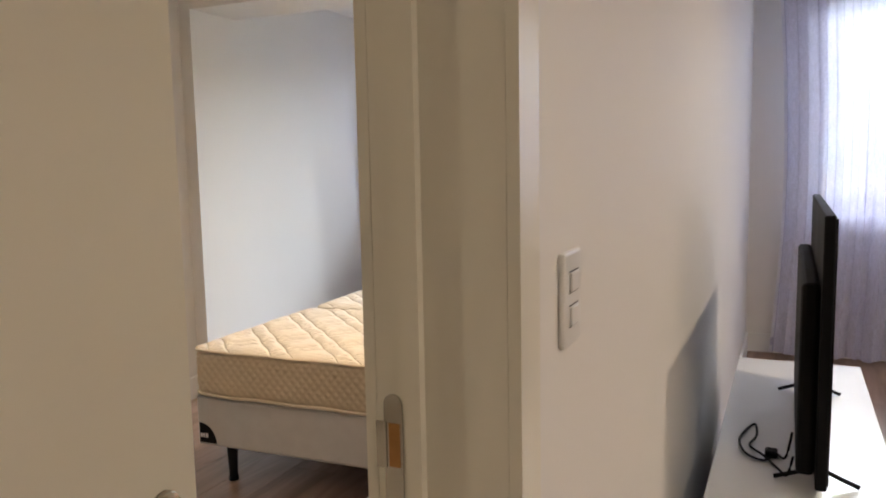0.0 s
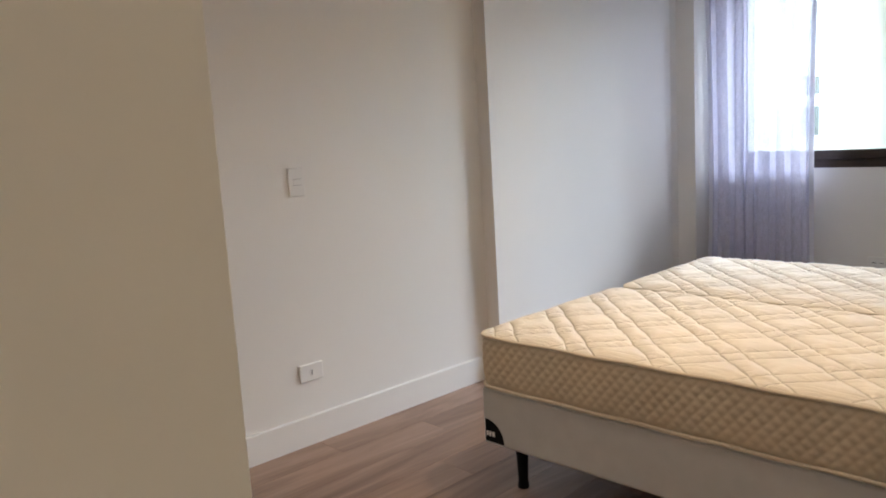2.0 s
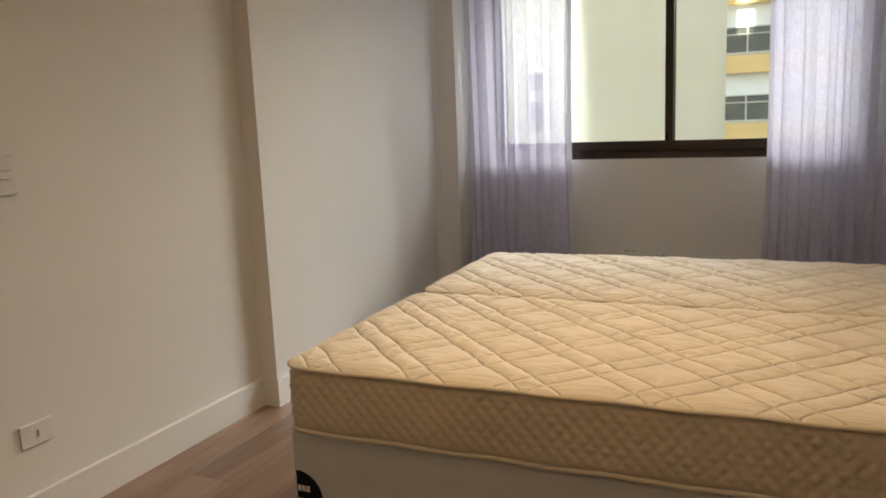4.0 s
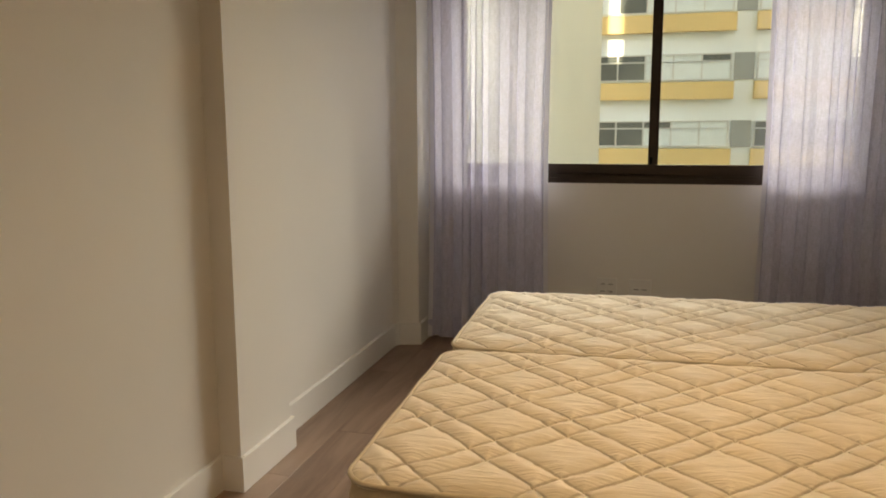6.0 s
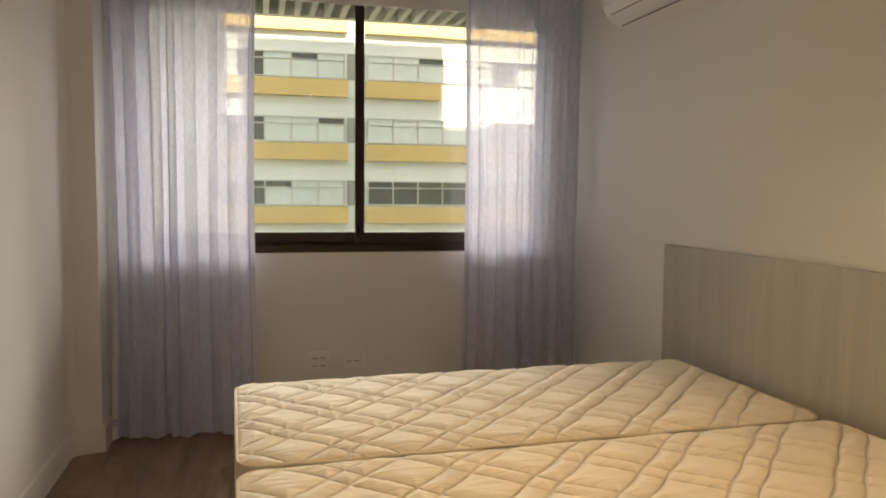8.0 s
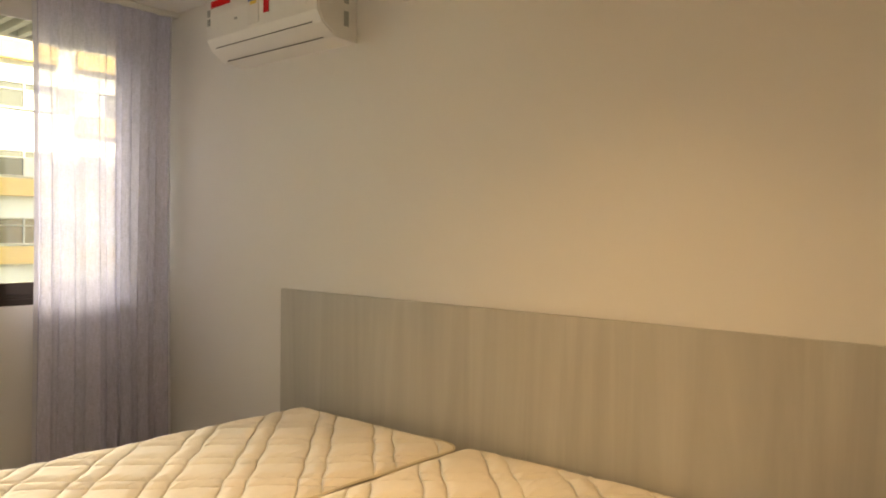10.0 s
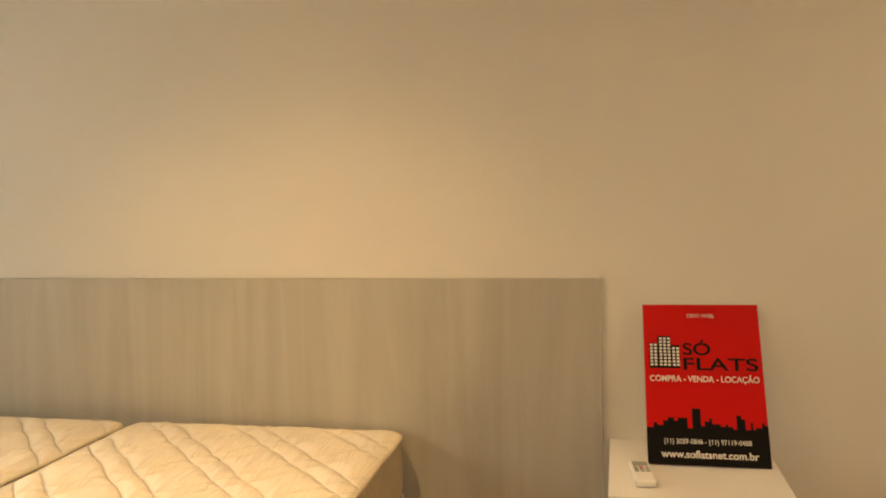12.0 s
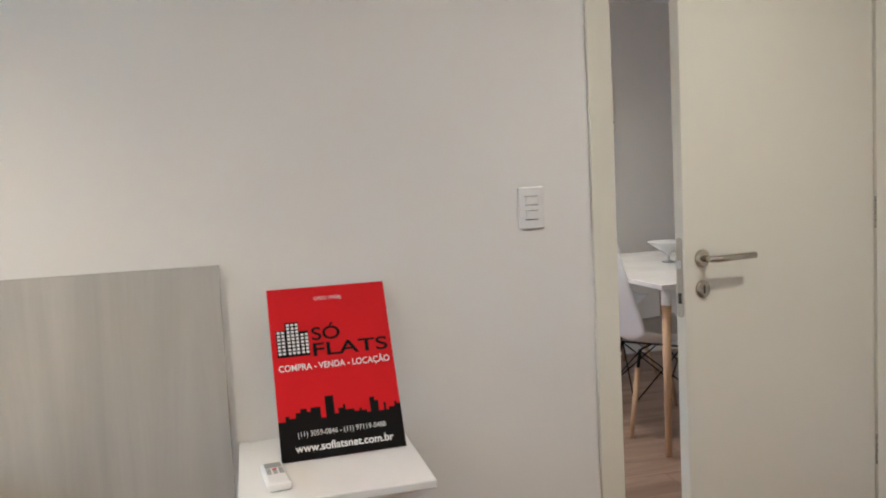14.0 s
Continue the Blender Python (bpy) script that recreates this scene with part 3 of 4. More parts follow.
def mattress(x0, x1, y0, y1, z0, z1, seed):
    mt = thing("mattress", "bare cream mattress with diamond quilting on its box base", "mattress", group="single mattresses")
    rnd = random.Random(seed)
    sx, sy = x1 - x0, y1 - y0
    R, E = 0.075, 0.010

    def rim(n_side, inset):
        """The outline with rounded corners, inset inwards."""
        pts = []
        r = R - inset if R > inset else 0.005
        for cx, cy, a0 in ((x1 - inset - r, y1 - inset - r, 0), (x0 + inset + r, y1 - inset - r, 90), (x0 + inset + r, y0 + inset + r, 180), (x1 - inset - r, y0 + inset + r, 270)):
            for k in range(7):
                a = radians(a0 + 15 * k)
                pts.append((cx + r * math.cos(a), cy + r * math.sin(a)))
        return pts

    nx, ny = int(sx / 0.0055), int(sy / 0.0055)
    verts, faces = [], []
    for j in range(ny + 1):
        for i in range(nx + 1):
            x, y = sx * i / nx, sy * j / ny
            px, py = min(x, sx - x), min(y, sy - y)
            if px < R and py < R:
                # pull the corner square onto a rounded corner
                dx, dy = R - px, R - py
                m, h = max(dx, dy), math.hypot(dx, dy)
                if h > 1e-6:
                    fx, fy = dx * m / h, dy * m / h
                    x = x + (dx - fx) * (1 if x < sx / 2 else -1)
                    y = y + (dy - fy) * (1 if y < sy / 2 else -1)
                    px, py = R - fx, R - fy
                e = R - math.hypot(R - px, R - py)
            else:
                e = min(px, py)
            e = max(e, 0.0)
            edge = E * (1 - math.sqrt(max(0.0, 1 - (1 - min(e / 0.018, 1.0)) ** 2))) if e < 0.018 else 0.0
            q = quilt(x, y, QP, QS, 0.0160, 0.0016, QA, QPH[seed - 1], QW) * min(1.0, e / 0.05) ** 0.7
            sag = 0.004 * noise.noise(Vector((x * 4, y * 4, seed)))
            wr = 0.0020 * noise.noise(Vector((x * 11, y * 60, seed + 7.0)))
            verts.append((x0 + x, y0 + y, z1 - 0.013 + q + sag + wr - edge))
    for j in range(ny):
        for i in range(nx):
            q = j * (nx + 1) + i
            faces.append((q, q + 1, q + nx + 2, q + nx + 1))
    me = bpy.data.meshes.new("top_panel")
    me.from_pydata(verts, [], faces)
    me.shade_smooth()
    me.materials.append(ticking("cream_ticking_%d" % seed, x0, y0, QP, QS, QA, QPH[seed - 1], QW))
    top = new("top_panel", me)
    top.parent = mt

    # border band
    out = rim(0, 0.0)
    ring = []
    for (ax, ay), (bx, by) in zip(out, out[1:] + out[:1]):
        n = max(1, int(math.hypot(bx - ax, by - ay) / 0.0055))
        ring += [(ax + (bx - ax) * k / n, ay + (by - ay) * k / n) for k in range(n)]
    run, s = [0.0], 0.0
    for (ax, ay), (bx, by) in zip(ring, ring[1:]):
        s += math.hypot(bx - ax, by - ay)
        run.append(s)
    N = len(ring)
    zs = [z0 + 0.012 + (z1 - z0 - 0.034) * k / 32 for k in range(33)]
    verts, faces = [], []
    cx, cy = (x0 + x1) / 2, (y0 + y1) / 2
    for k, z in enumerate(zs):
        bow = math.sin(math.pi * k / 32)
        for i, (x, y) in enumerate(ring):
            ax, ay = ring[i - 1]
            bx, by = ring[(i + 1) % N]
            tx, ty = bx - ax, by - ay
            h = math.hypot(tx, ty) or 1
            q = quilt(run[i], z, 0.028, 0.0, 0.0095, 0.0009, radians(48)) * min(1, bow * 3) + 0.004 * bow - 0.008
            verts.append((x + q * ty / h, y - q * tx / h, z))
    for k in range(32):
        for i in range(N):
            a, b = k * N + i, k * N + (i + 1) % N
            faces.append((a, b, b + N, a + N))
    me = bpy.data.meshes.new("border")
    me.from_pydata(verts, [], faces)
    me.shade_smooth()
    me.materials.append(BORDER)
    bd = new("border", me)
    bd.parent = mt
    tagged(bd, "beige knitted border quilted in small diamonds")
    for z, r in ((z1 - 0.018, 0.0055), (z0 + 0.010, 0.006)):
        bm = bmesh.new()
        bm_tube(bm, [(x, y, z + 0.0015 * math.sin(i * 0.35)) for i, (x, y) in enumerate(ring[::3])], r, 7, closed=True)
        part("piping", bm, PIPING, mt, "cream sewn edge tape")
    box_part("underside", (x0 + 0.02, x1 - 0.02, y0 + 0.02, y1 - 0.02, z0, z0 + 0.012), BASEFAB, mt)
    mt.matrix_basis = BED_TURN
    return mt


def bed_base(x0, x1, y0, y1, z0, z1):
    bs = thing("box_bed_base", "white fabric-covered box bed base on black legs", "bed base", group="single box bed bases")
    bm = bmesh.new()
    bm_box(bm, x0, x1, y0, y1, z0, z1, bevel=0.014, seg=3)
    part("body", bm, BASEFAB, bs)
    for lx in (x0 + 0.105, (x0 + x1) / 2, x1 - 0.1):
        for ly in (y0 + 0.09, y1 - 0.09):
            bm = bmesh.new()
            bm_lathe(bm, [(0.0, 0.0), (0.021, 0.0), (0.021, 0.018), (0.018, 0.022), (0.024, z0 - 0.004), (0.024, z0)], (lx, ly, 0), 16)
            part("leg", bm, BLACK, bs, "round black plastic leg")
    bs.matrix_basis = BED_TURN
    return bs


BX0, BX1 = -2.297, -0.462
BASE_Z, MAT_Z, TOP_Z = 0.176, 0.392, 0.605
BED_TURN = pose(-1.375, 3.28, 0, 0, 0, 1.8) @ pose(1.375, -3.28, 0)
for n, (y0, y1) in enumerate(((2.372, 3.308), (3.335, 4.20))):
    bed_base(BX0 + 0.012, BX1 + 0.012, y0 + 0.012, y1 - 0.006, BASE_Z, MAT_Z)
    mattress(BX0, BX1, y0, y1, MAT_Z, TOP_Z, 1 + n)
tag = thing("fabric_label", "small black corner label with worn white lettering", "label")
bm = bmesh.new()
lx, ly = BX0 + 0.026, 2.3815
tag.matrix_basis = BED_TURN
bm_prism(bm, [(lx, BASE_Z + 0.014)] + [(lx + 0.085 * math.cos(a), BASE_Z + 0.014 + 0.085 * math.sin(a)) for a in [math.pi / 2 * k / 8 for k in range(9)]], ly, ly + 0.002, "y")
part("patch", bm, BLACK, tag)
for k, (dx, w) in enumerate(((0.004, 0.010), (0.018, 0.009), (0.031, 0.012))):
    box_part("lettering_bar", (lx + dx, lx + dx + w, ly - 0.0008, ly - 0.0002, BASE_Z + 0.036, BASE_Z + 0.054), WHITEINK, tag, "white woven mark")

head = thing("headboard", "long grey wood-grain panel on the wall behind the beds", "headboard")
HB = (WX - 0.020, WX - 0.001, 1.795, 4.478)
box_part("panel", (HB[0], HB[1], HB[2] + 0.001, HB[3] - 0.001, 0.0, 1.0725), HEADBOARD, head)
box_part("edge_band", (HB[0], HB[1], HB[2], HB[3], 1.0728, 1.074), HEADBOARD, head)
box_part("edge_band", (HB[0], HB[1], HB[3] - 0.0008, HB[3], 0.0, 1.0725), HEADBOARD, head)
box_part("edge_band", (HB[0], HB[1], HB[2], HB[2] + 0.0008, 0.0, 1.0725), HEADBOARD, head)


# ---- plates on walls ----
def plate(name, label, cat, at, rz, w, h, kind):
    """Built on the plane y = 0 facing -y, then turned."""
    p = thing(name, label, cat)
    bm = bmesh.new()
    bm_box(bm, -w / 2, w / 2, -0.009, 0, -h / 2, h / 2, bevel=0.004, seg=2)
    part("cover", bm, PLASTIC, p)
    if kind in ("switch2", "switch1"):
        ks = (0.021, -0.021) if kind == "switch2" else (0.0,)
        for z in ks:
            box_part("rocker", (-0.018, 0.018, -0.0125, -0.0085, z - 0.012, z + 0.012), PLASTIC, p, bevel=0.0015)
            for zz in (z - 0.0135, z + 0.0125):
                box_part("gap", (-0.021, 0.021, -0.0096, -0.0091, zz, zz + 0.0012), DARKSLOT, p)
    if kind in ("socket1", "socket4", "socket2"):
        cs = {"socket1": [(0, 0)], "socket4": [(-0.022, 0.022), (0.022, 0.022), (-0.022, -0.022), (0.022, -0.022)], "socket2": [(-0.022, 0.0), (0.022, 0.0)]}[kind]
        for cx, cz in cs:
            bm = bmesh.new()
            if kind == "socket1":
                bm_prism(bm, [(cx + 0.012 * math.cos(a) * 0.8, cz + 0.019 * math.sin(a)) for a in [math.pi * k / 8 for k in range(16)]], -0.0105, -0.0088, "y")
            else:
                bm_box(bm, cx - 0.017, cx + 0.017, -0.0105, -0.0088, cz - 0.010, cz + 0.010, bevel=0.0007)
            soc = part("socket", bm, PLASTIC, p)
            bm = bmesh.new()
            for k in (-1, 0, 1):
                bm_box(bm, cx - 0.0036 + 0.0090 * k * (kind != "socket1"), cx + 0.0036 + 0.0090 * k * (kind != "socket1"), -0.0112, -0.0106, cz - 0.0022 + 0.008 * k * (kind == "socket1"), cz + 0.0022 + 0.008 * k * (kind == "socket1"))
            part("pin_hole", bm, DARKSLOT, soc)
    p.matrix_basis = pose(*at, 0, 0, rz)
    return p


plate("light_switch", "white double rocker switch plate beside the door frame", "light switch", (WX, 0.910, 1.177), -90, 0.080, 0.122, "switch2")
plate("light_switch", "white tall double switch plate beside the living room door", "light switch", (LX, 0.862, 1.177), 90, 0.080, 0.118, "switch2")
plate("light_switch", "white single rocker switch plate on the long side wall", "light switch", (-3.145, 2.212, 1.147), 90, 0.078, 0.122, "switch1")
plate("wall_socket", "white horizontal single socket plate low on the side wall", "wall socket", (-3.145, 2.205, 0.320), 90, 0.120, 0.078, "socket1")
plate("wall_socket", "white four-way socket plate under the window", "wall socket", (-1.916, NY, 0.352), 0, 0.115, 0.118, "socket4")
plate("wall_socket", "white two-way data and socket plate under the window", "wall socket", (-1.726, NY, 0.350), 0, 0.125, 0.118, "socket2")
plate("wall_socket", "white single socket plate set into the grey headboard panel", "wall socket", (WX - 0.020, 2.013, 0.312), -90, 0.116, 0.118, "socket1")


# ---- nightstand, sign, remote ----
def nightstand():
    ns = thing("nightstand", "white lacquered nightstand with open niche beside the bed", "nightstand")
    x0, x1, y0, y1, zt = -0.860, -0.405, 1.337, 1.775, 0.590
    bm = bmesh.new()
    bm_box(bm, x0, x1, y0, y1, zt - 0.020, zt, bevel=0.003, seg=2)
    part("top", bm, TRIM, ns)
    bm = bmesh.new()
    bm_box(bm, x0 + 0.014, x1 - 0.002, y0 + 0.014, y1 - 0.014, zt - 0.034, zt - 0.0205)
    bm_box(bm, x0 + 0.022, x1 - 0.002, y0 + 0.022, y1 - 0.022, zt - 0.044, zt - 0.0345)
    part("moulding", bm, TRIM, ns)
    a0, a1, b0, b1, zz = x0 + 0.030, x1 - 0.003, y0 + 0.034, y1 - 0.034, zt - 0.0445
    for s0, s1 in ((b0, b0 + 0.018), (b1 - 0.018, b1)):
        box_part("side_panel", (a0 + 0.002, a1, s0, s1, 0.06, zz), TRIM, ns)
    for s0, s1 in ((b0 - 0.002, b0 + 0.026), (b1 - 0.026, b1 + 0.002)):
        box_part("stile", (a0 - 0.014, a0 + 0.0015, s0, s1, 0.0, zz), TRIM, ns, bevel=0.002)
    box_part("rail", (a0 - 0.012, a0 + 0.0015, b0 + 0.0265, b1 - 0.0265, zz - 0.026, zz), TRIM, ns, bevel=0.002)
    # Back of the niche: one even grey-green, darker than the white body.
    niche = material("niche_sage", (0.52, 0.55, 0.50), 0.5, vary=0.02)
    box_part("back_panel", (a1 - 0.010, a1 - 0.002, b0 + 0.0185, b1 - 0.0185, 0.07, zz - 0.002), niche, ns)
    for z in (0.06, 0.30):
        box_part("shelf", (a0 + 0.002, a1 - 0.011, b0 + 0.0185, b1 - 0.0185, z, z + 0.018), TRIM, ns)
    box_part("drawer_front", (a0 - 0.010, a0 + 0.0015, b0 + 0.028, b1 - 0.028, 0.085, 0.295), TRIM, ns, bevel=0.003)
    bm = bmesh.new()
    bm_lathe(bm, [(0.0, 0), (0.006, 0), (0.006, 0.012), (0.013, 0.018), (0.010, 0.026), (0.0, 0.028)], n=16)
    bmesh.ops.transform(bm, matrix=pose(a0 - 0.010, (b0 + b1) / 2, 0.19, 0, -90), verts=bm.verts)
    part("knob", bm, STEEL, ns)
    return ns


nightstand()


def text_part(body, size, mat, parent, x, z, y=-0.0022, align="LEFT", width=None, name="lettering", bold=0.0):
    cu = bpy.data.curves.new(name, "FONT")
    cu.body, cu.size, cu.align_x, cu.extrude, cu.offset = body, size, align, 0.0002, bold
    tmp = bpy.data.objects.new(name, cu)
    scene.collection.objects.link(tmp)
    bpy.context.view_layer.update()
    me = bpy.data.meshes.new_from_object(tmp.evaluated_get(bpy.context.evaluated_depsgraph_get()))
    bpy.data.objects.remove(tmp)
    me.materials.clear()
    me.materials.append(mat)
    co = [v.co for v in me.vertices]
    w = max(c.x for c in co) - min(c.x for c in co)
    k = width / w if width else 1.0
    lo = min(c.x for c in co)
    for v in me.vertices:
        v.co.x = (v.co.x - lo) * k if width else v.co.x
    ob = new(name, me)
    ob.parent = parent
    ob.matrix_basis = pose(x, y, z, 90)
    return tagged(ob, "printed " + name)


def sign():
    """A3 board in the plane y = 0 facing -y, from its lower left corner."""
    W, H = 0.297, 0.420
    sg = thing("sign", "red and black estate agency board leaning on the nightstand", "sign")
    box_part("board", (0, W, 0, 0.005, 0, H), WHITEINK, sg, "white foam board")
    box_part("print_red", (0.0, W, -0.0010, -0.0002, 0.0, H), RED, sg, "glossy red print")
    rnd = random.Random(4)
    bm = bmesh.new()
    pts, x = [(0, 0.0), (W, 0.0)], W
    tops = []
    while x > 0.001:
        w = min(x, rnd.choice((0.006, 0.009, 0.012, 0.015)))
        h = 0.092 + rnd.choice((0.0, 0.006, 0.012, 0.018, 0.026))
        if 0.118 < x < 0.136:
            h = 0.142
        if 0.225 < x < 0.238:
            h = 0.127
        pts += [(x, h), (x - w, h)]
        x -= w
    pts = [p for i, p in enumerate(pts) if i == 0 or p != pts[i - 1]]
    bm_prism(bm, pts, -0.0018, -0.0012, "y")
    part("skyline", bm, INK, sg, "black skyline silhouette")
    bm = bmesh.new()
    bx = 0.013
    for x0, x1, z1 in ((bx, bx + 0.024, 0.313), (bx + 0.023, bx + 0.056, 0.332), (bx + 0.053, bx + 0.079, 0.308)):
        bm_box(bm, x0, x1, -0.0019, -0.0012, 0.246, z1)
    part("emblem", bm, INK, sg, "black block of flats emblem")
    bm = bmesh.new()
    for c in range(7):
        n = (7, 7, 9, 9, 9, 6, 6)[c]
        x = bx + 0.003 + (0.0105 * c if c < 2 else 0.0105 * c + 0.003 if c < 5 else 0.0105 * c + 0.0045)
        if x + 0.008 > bx + 0.079:
            continue
        for r in range(n):
            bm_box(bm, x, x + 0.0070, -0.0023, -0.0020, 0.252 + 0.0088 * r, 0.2575 + 0.0088 * r)
    part("emblem_print", bm, WHITEINK, sg, "rows of small white windows")
    text_part("SÓ", 0.046, INK, sg, 0.100, 0.282, width=0.070, bold=0.0006)
    text_part("FLATS", 0.046, INK, sg, 0.100, 0.242, width=0.186, bold=0.0006)
    text_part("COMPRA - VENDA - LOCAÇÃO", 0.022, WHITEINK, sg, 0.013, 0.211, width=0.273, bold=0.0003)
    text_part("CRECI 19408J", 0.013, WHITEINK, sg, 0.115, 0.384, width=0.068)
    text_part("(11) 3059-0846 - (11) 97119-0488", 0.018, WHITEINK, sg, 0.043, 0.053, width=0.211)
    text_part("www.soflatsnet.com.br", 0.025, WHITEINK, sg, 0.034, 0.019, width=0.235, bold=0.0005)
    return sg


sg = sign()
SIGN_AT, SIGN_TURN, SIGN_LEAN = (-0.624, 1.672, 0.5925), -88.3, 25.5
sg.matrix_basis = pose(*SIGN_AT, 0, 0, SIGN_TURN) @ pose(0, 0, 0, -SIGN_LEAN) @ Matrix.Diagonal((1.06, 1, 1.072, 1))


def remote(at, rz):
    rm = thing("remote_control", "white air conditioner remote control lying on the nightstand", "remote control")
    bm = bmesh.new()
    bm_box(bm, -0.027, 0.027, -0.075, 0.075, 0, 0.020, bevel=0.007, seg=3)
    part("body", bm, PLASTIC, rm)
    box_part("display", (-0.019, 0.019, 0.030, 0.062, 0.0202, 0.0209), material("remote_display", (0.30, 0.32, 0.30), 0.3), rm, "grey display")
    for r in range(3):
        for c in range(3):
            box_part("button", (-0.019 + 0.014 * c, -0.009 + 0.014 * c, 0.014 - 0.013 * r, 0.021 - 0.013 * r, 0.0202, 0.0216),
                     RED if (r, c) == (0, 1) else GREY, rm, "red button" if (r, c) == (0, 1) else "")
    rm.matrix_basis = pose(*at, 0, 0, rz)
    return rm


remote((-0.725, 1.690, 0.5905), -84)


# ---- air conditioner ----
def air_conditioner():
    ac = thing("air_conditioner", "white wall-mounted split air conditioner with energy stickers", "air conditioner")
    y0, y1 = 3.985, 4.785
    z0, z1 = 2.145, 2.435
    prof = [(WX - 0.001, z0), (WX - 0.115, z0 + 0.006), (WX - 0.180, z0 + 0.050), (WX - 0.205, z0 + 0.095), (WX - 0.210, z0 + 0.200), (WX - 0.195, z1 - 0.015), (WX - 0.170, z1), (WX - 0.001, z1)]
    bm = bmesh.new()
    bm_prism(bm, prof, y0, y1, "y")
    bmesh.ops.bevel(bm, geom=[e for e in bm.edges if abs(e.verts[0].co.y - e.verts[1].co.y) < 1e-6], offset=0.006, segments=2, affect="EDGES")
    part("casing", bm, PLASTIC, ac)
    for (xa, za), (xb, zb) in (((WX - 0.126, z0 + 0.008), (WX - 0.129, z0 + 0.0100)), ((WX - 0.186, z0 + 0.056), (WX - 0.187, z0 + 0.0588))):
        bm = bmesh.new()
        bm_prism(bm, [(xa, za), (xb, zb), (xb - 0.004, zb - 0.003), (xa - 0.004, za - 0.003)], y0 + 0.06, y1 - 0.06, "y")
        part("louvre_gap", bm, DARKSLOT, ac)
    blue = material("sticker_blue", (0.04, 0.12, 0.42), 0.4)
    yel = material("sticker_yellow", (0.75, 0.55, 0.08), 0.4)
    xs = WX - 0.2125
    for nm, a, b, c, d, m in (("sticker_red", 4.585, 4.735, 2.375, 2.405, RED), ("sticker_white", 4.37, 4.45, 2.255, 2.42, WHITEINK),
                              ("sticker_blue", 4.375, 4.445, 2.35, 2.405, blue), ("sticker_yellow", 4.385, 4.43, 2.335, 2.349, yel), ("sticker_warning", 4.30, 4.335, 2.285, 2.42, RED),
                              ("badge", 4.745, 4.765, 2.30, 2.33, GREY), ("badge", 4.745, 4.765, 2.34, 2.37, GREY), ("badge", 4.53, 4.55, 2.295, 2.303, GREY)):
        box_part(nm, (xs - (0.0012 if nm in ("sticker_blue", "sticker_yellow") else 0), xs + 0.003, a, b, c, d), m, ac, nm.replace("_", " "))
    for z in (2.20, 2.29):
        box_part("side_sticker", (WX - 0.075, WX - 0.050, y0 - 0.0012, y0 - 0.0001, z, z + 0.06), GREY, ac, "grey side label")
    ac.matrix_basis = pose(0, 0.018, -0.046)
    return ac


air_conditioner()


# ---- ceiling lamps ----
# Fitting added at each unseen lamp of LAMPS.
def downlight(x, y):
    dl = thing("ceiling_downlight", "small round white recessed downlight, unseen, lit warm", "ceiling light", (x, y, CEIL))
    bm = bmesh.new()
    bm_lathe(bm, [(0.055, -0.001), (0.055, -0.005), (0.040, -0.006), (0.040, -0.001)], n=28)
    part("ring", bm, PLASTIC, dl)
    bm = bmesh.new()
    bm_lathe(bm, [(0.0, -0.0015), (0.038, -0.0015), (0.038, -0.0025), (0.0, -0.0025)], n=24)
    part("diffuser", bm, GLOW, dl, "glowing warm diffuser")
    return dl


for lx, ly, power, angle in LAMPS:
    downlight(lx, ly)


# ---- living room ----
def tv_stand():
    st = thing("tv_stand", "long low glossy white TV stand along the living room wall", "tv stand")
    gloss = material("white_gloss", (0.80, 0.81, 0.81), 0.15, vary=0.01)
    x0, x1, y0, y1, zt = -0.175, 0.278, 1.56, 3.34, 0.50
    box_part("top", (x0, x1, y0, y1, zt - 0.030, zt), gloss, st, bevel=0.002)
    for a in (y0, (y0 + y1) / 2 - 0.01, y1 - 0.02):
        box_part("side_panel", (x0, x1 - 0.02, a, a + 0.02, 0.0, zt - 0.0305), gloss, st)
    box_part("back_panel", (x0, x0 + 0.010, y0 + 0.021, y1 - 0.021, 0.04, zt - 0.0305), gloss, st)
    for a, b in ((y0 + 0.002, (y0 + y1) / 2 - 0.002), ((y0 + y1) / 2 + 0.002, y1 - 0.002)):
        box_part("door", (x1 - 0.0185, x1, a, b, 0.05, zt - 0.034), gloss, st, bevel=0.001)
    return st


tv_stand()


def television():
    tv = thing("television", "black flat-screen television on two splayed feet on the white stand", "television")
    x, y0, y1, z0, z1 = 0.088, 1.93, 3.02, 0.535, 1.205
    box_part("screen", (x + 0.014, x + 0.018, y0 + 0.008, y1 - 0.008, z0 + 0.012, z1 - 0.008), SCREEN, tv, "dark glossy screen")
    box_part("frame", (x - 0.012, x + 0.0138, y0, y1, z0, z1), BLACK, tv, bevel=0.003)
    box_part("rear_housing", (x - 0.055, x - 0.0122, y0 + 0.06, y1 - 0.10, z0 + 0.01, z0 + 0.50), BLACK, tv, bevel=0.012, seg=2)
    for yc in (2.06, 2.89):
        bm = bmesh.new()
        bm_tube(bm, [(x - 0.105, yc, 0.507), (x - 0.07, yc, 0.520), (x, yc, 0.546), (x + 0.06, yc, 0.520), (x + 0.095, yc, 0.507)], 0.006, 8)
        part("foot", bm, BLACK, tv, "curved black foot")
    return tv


television()


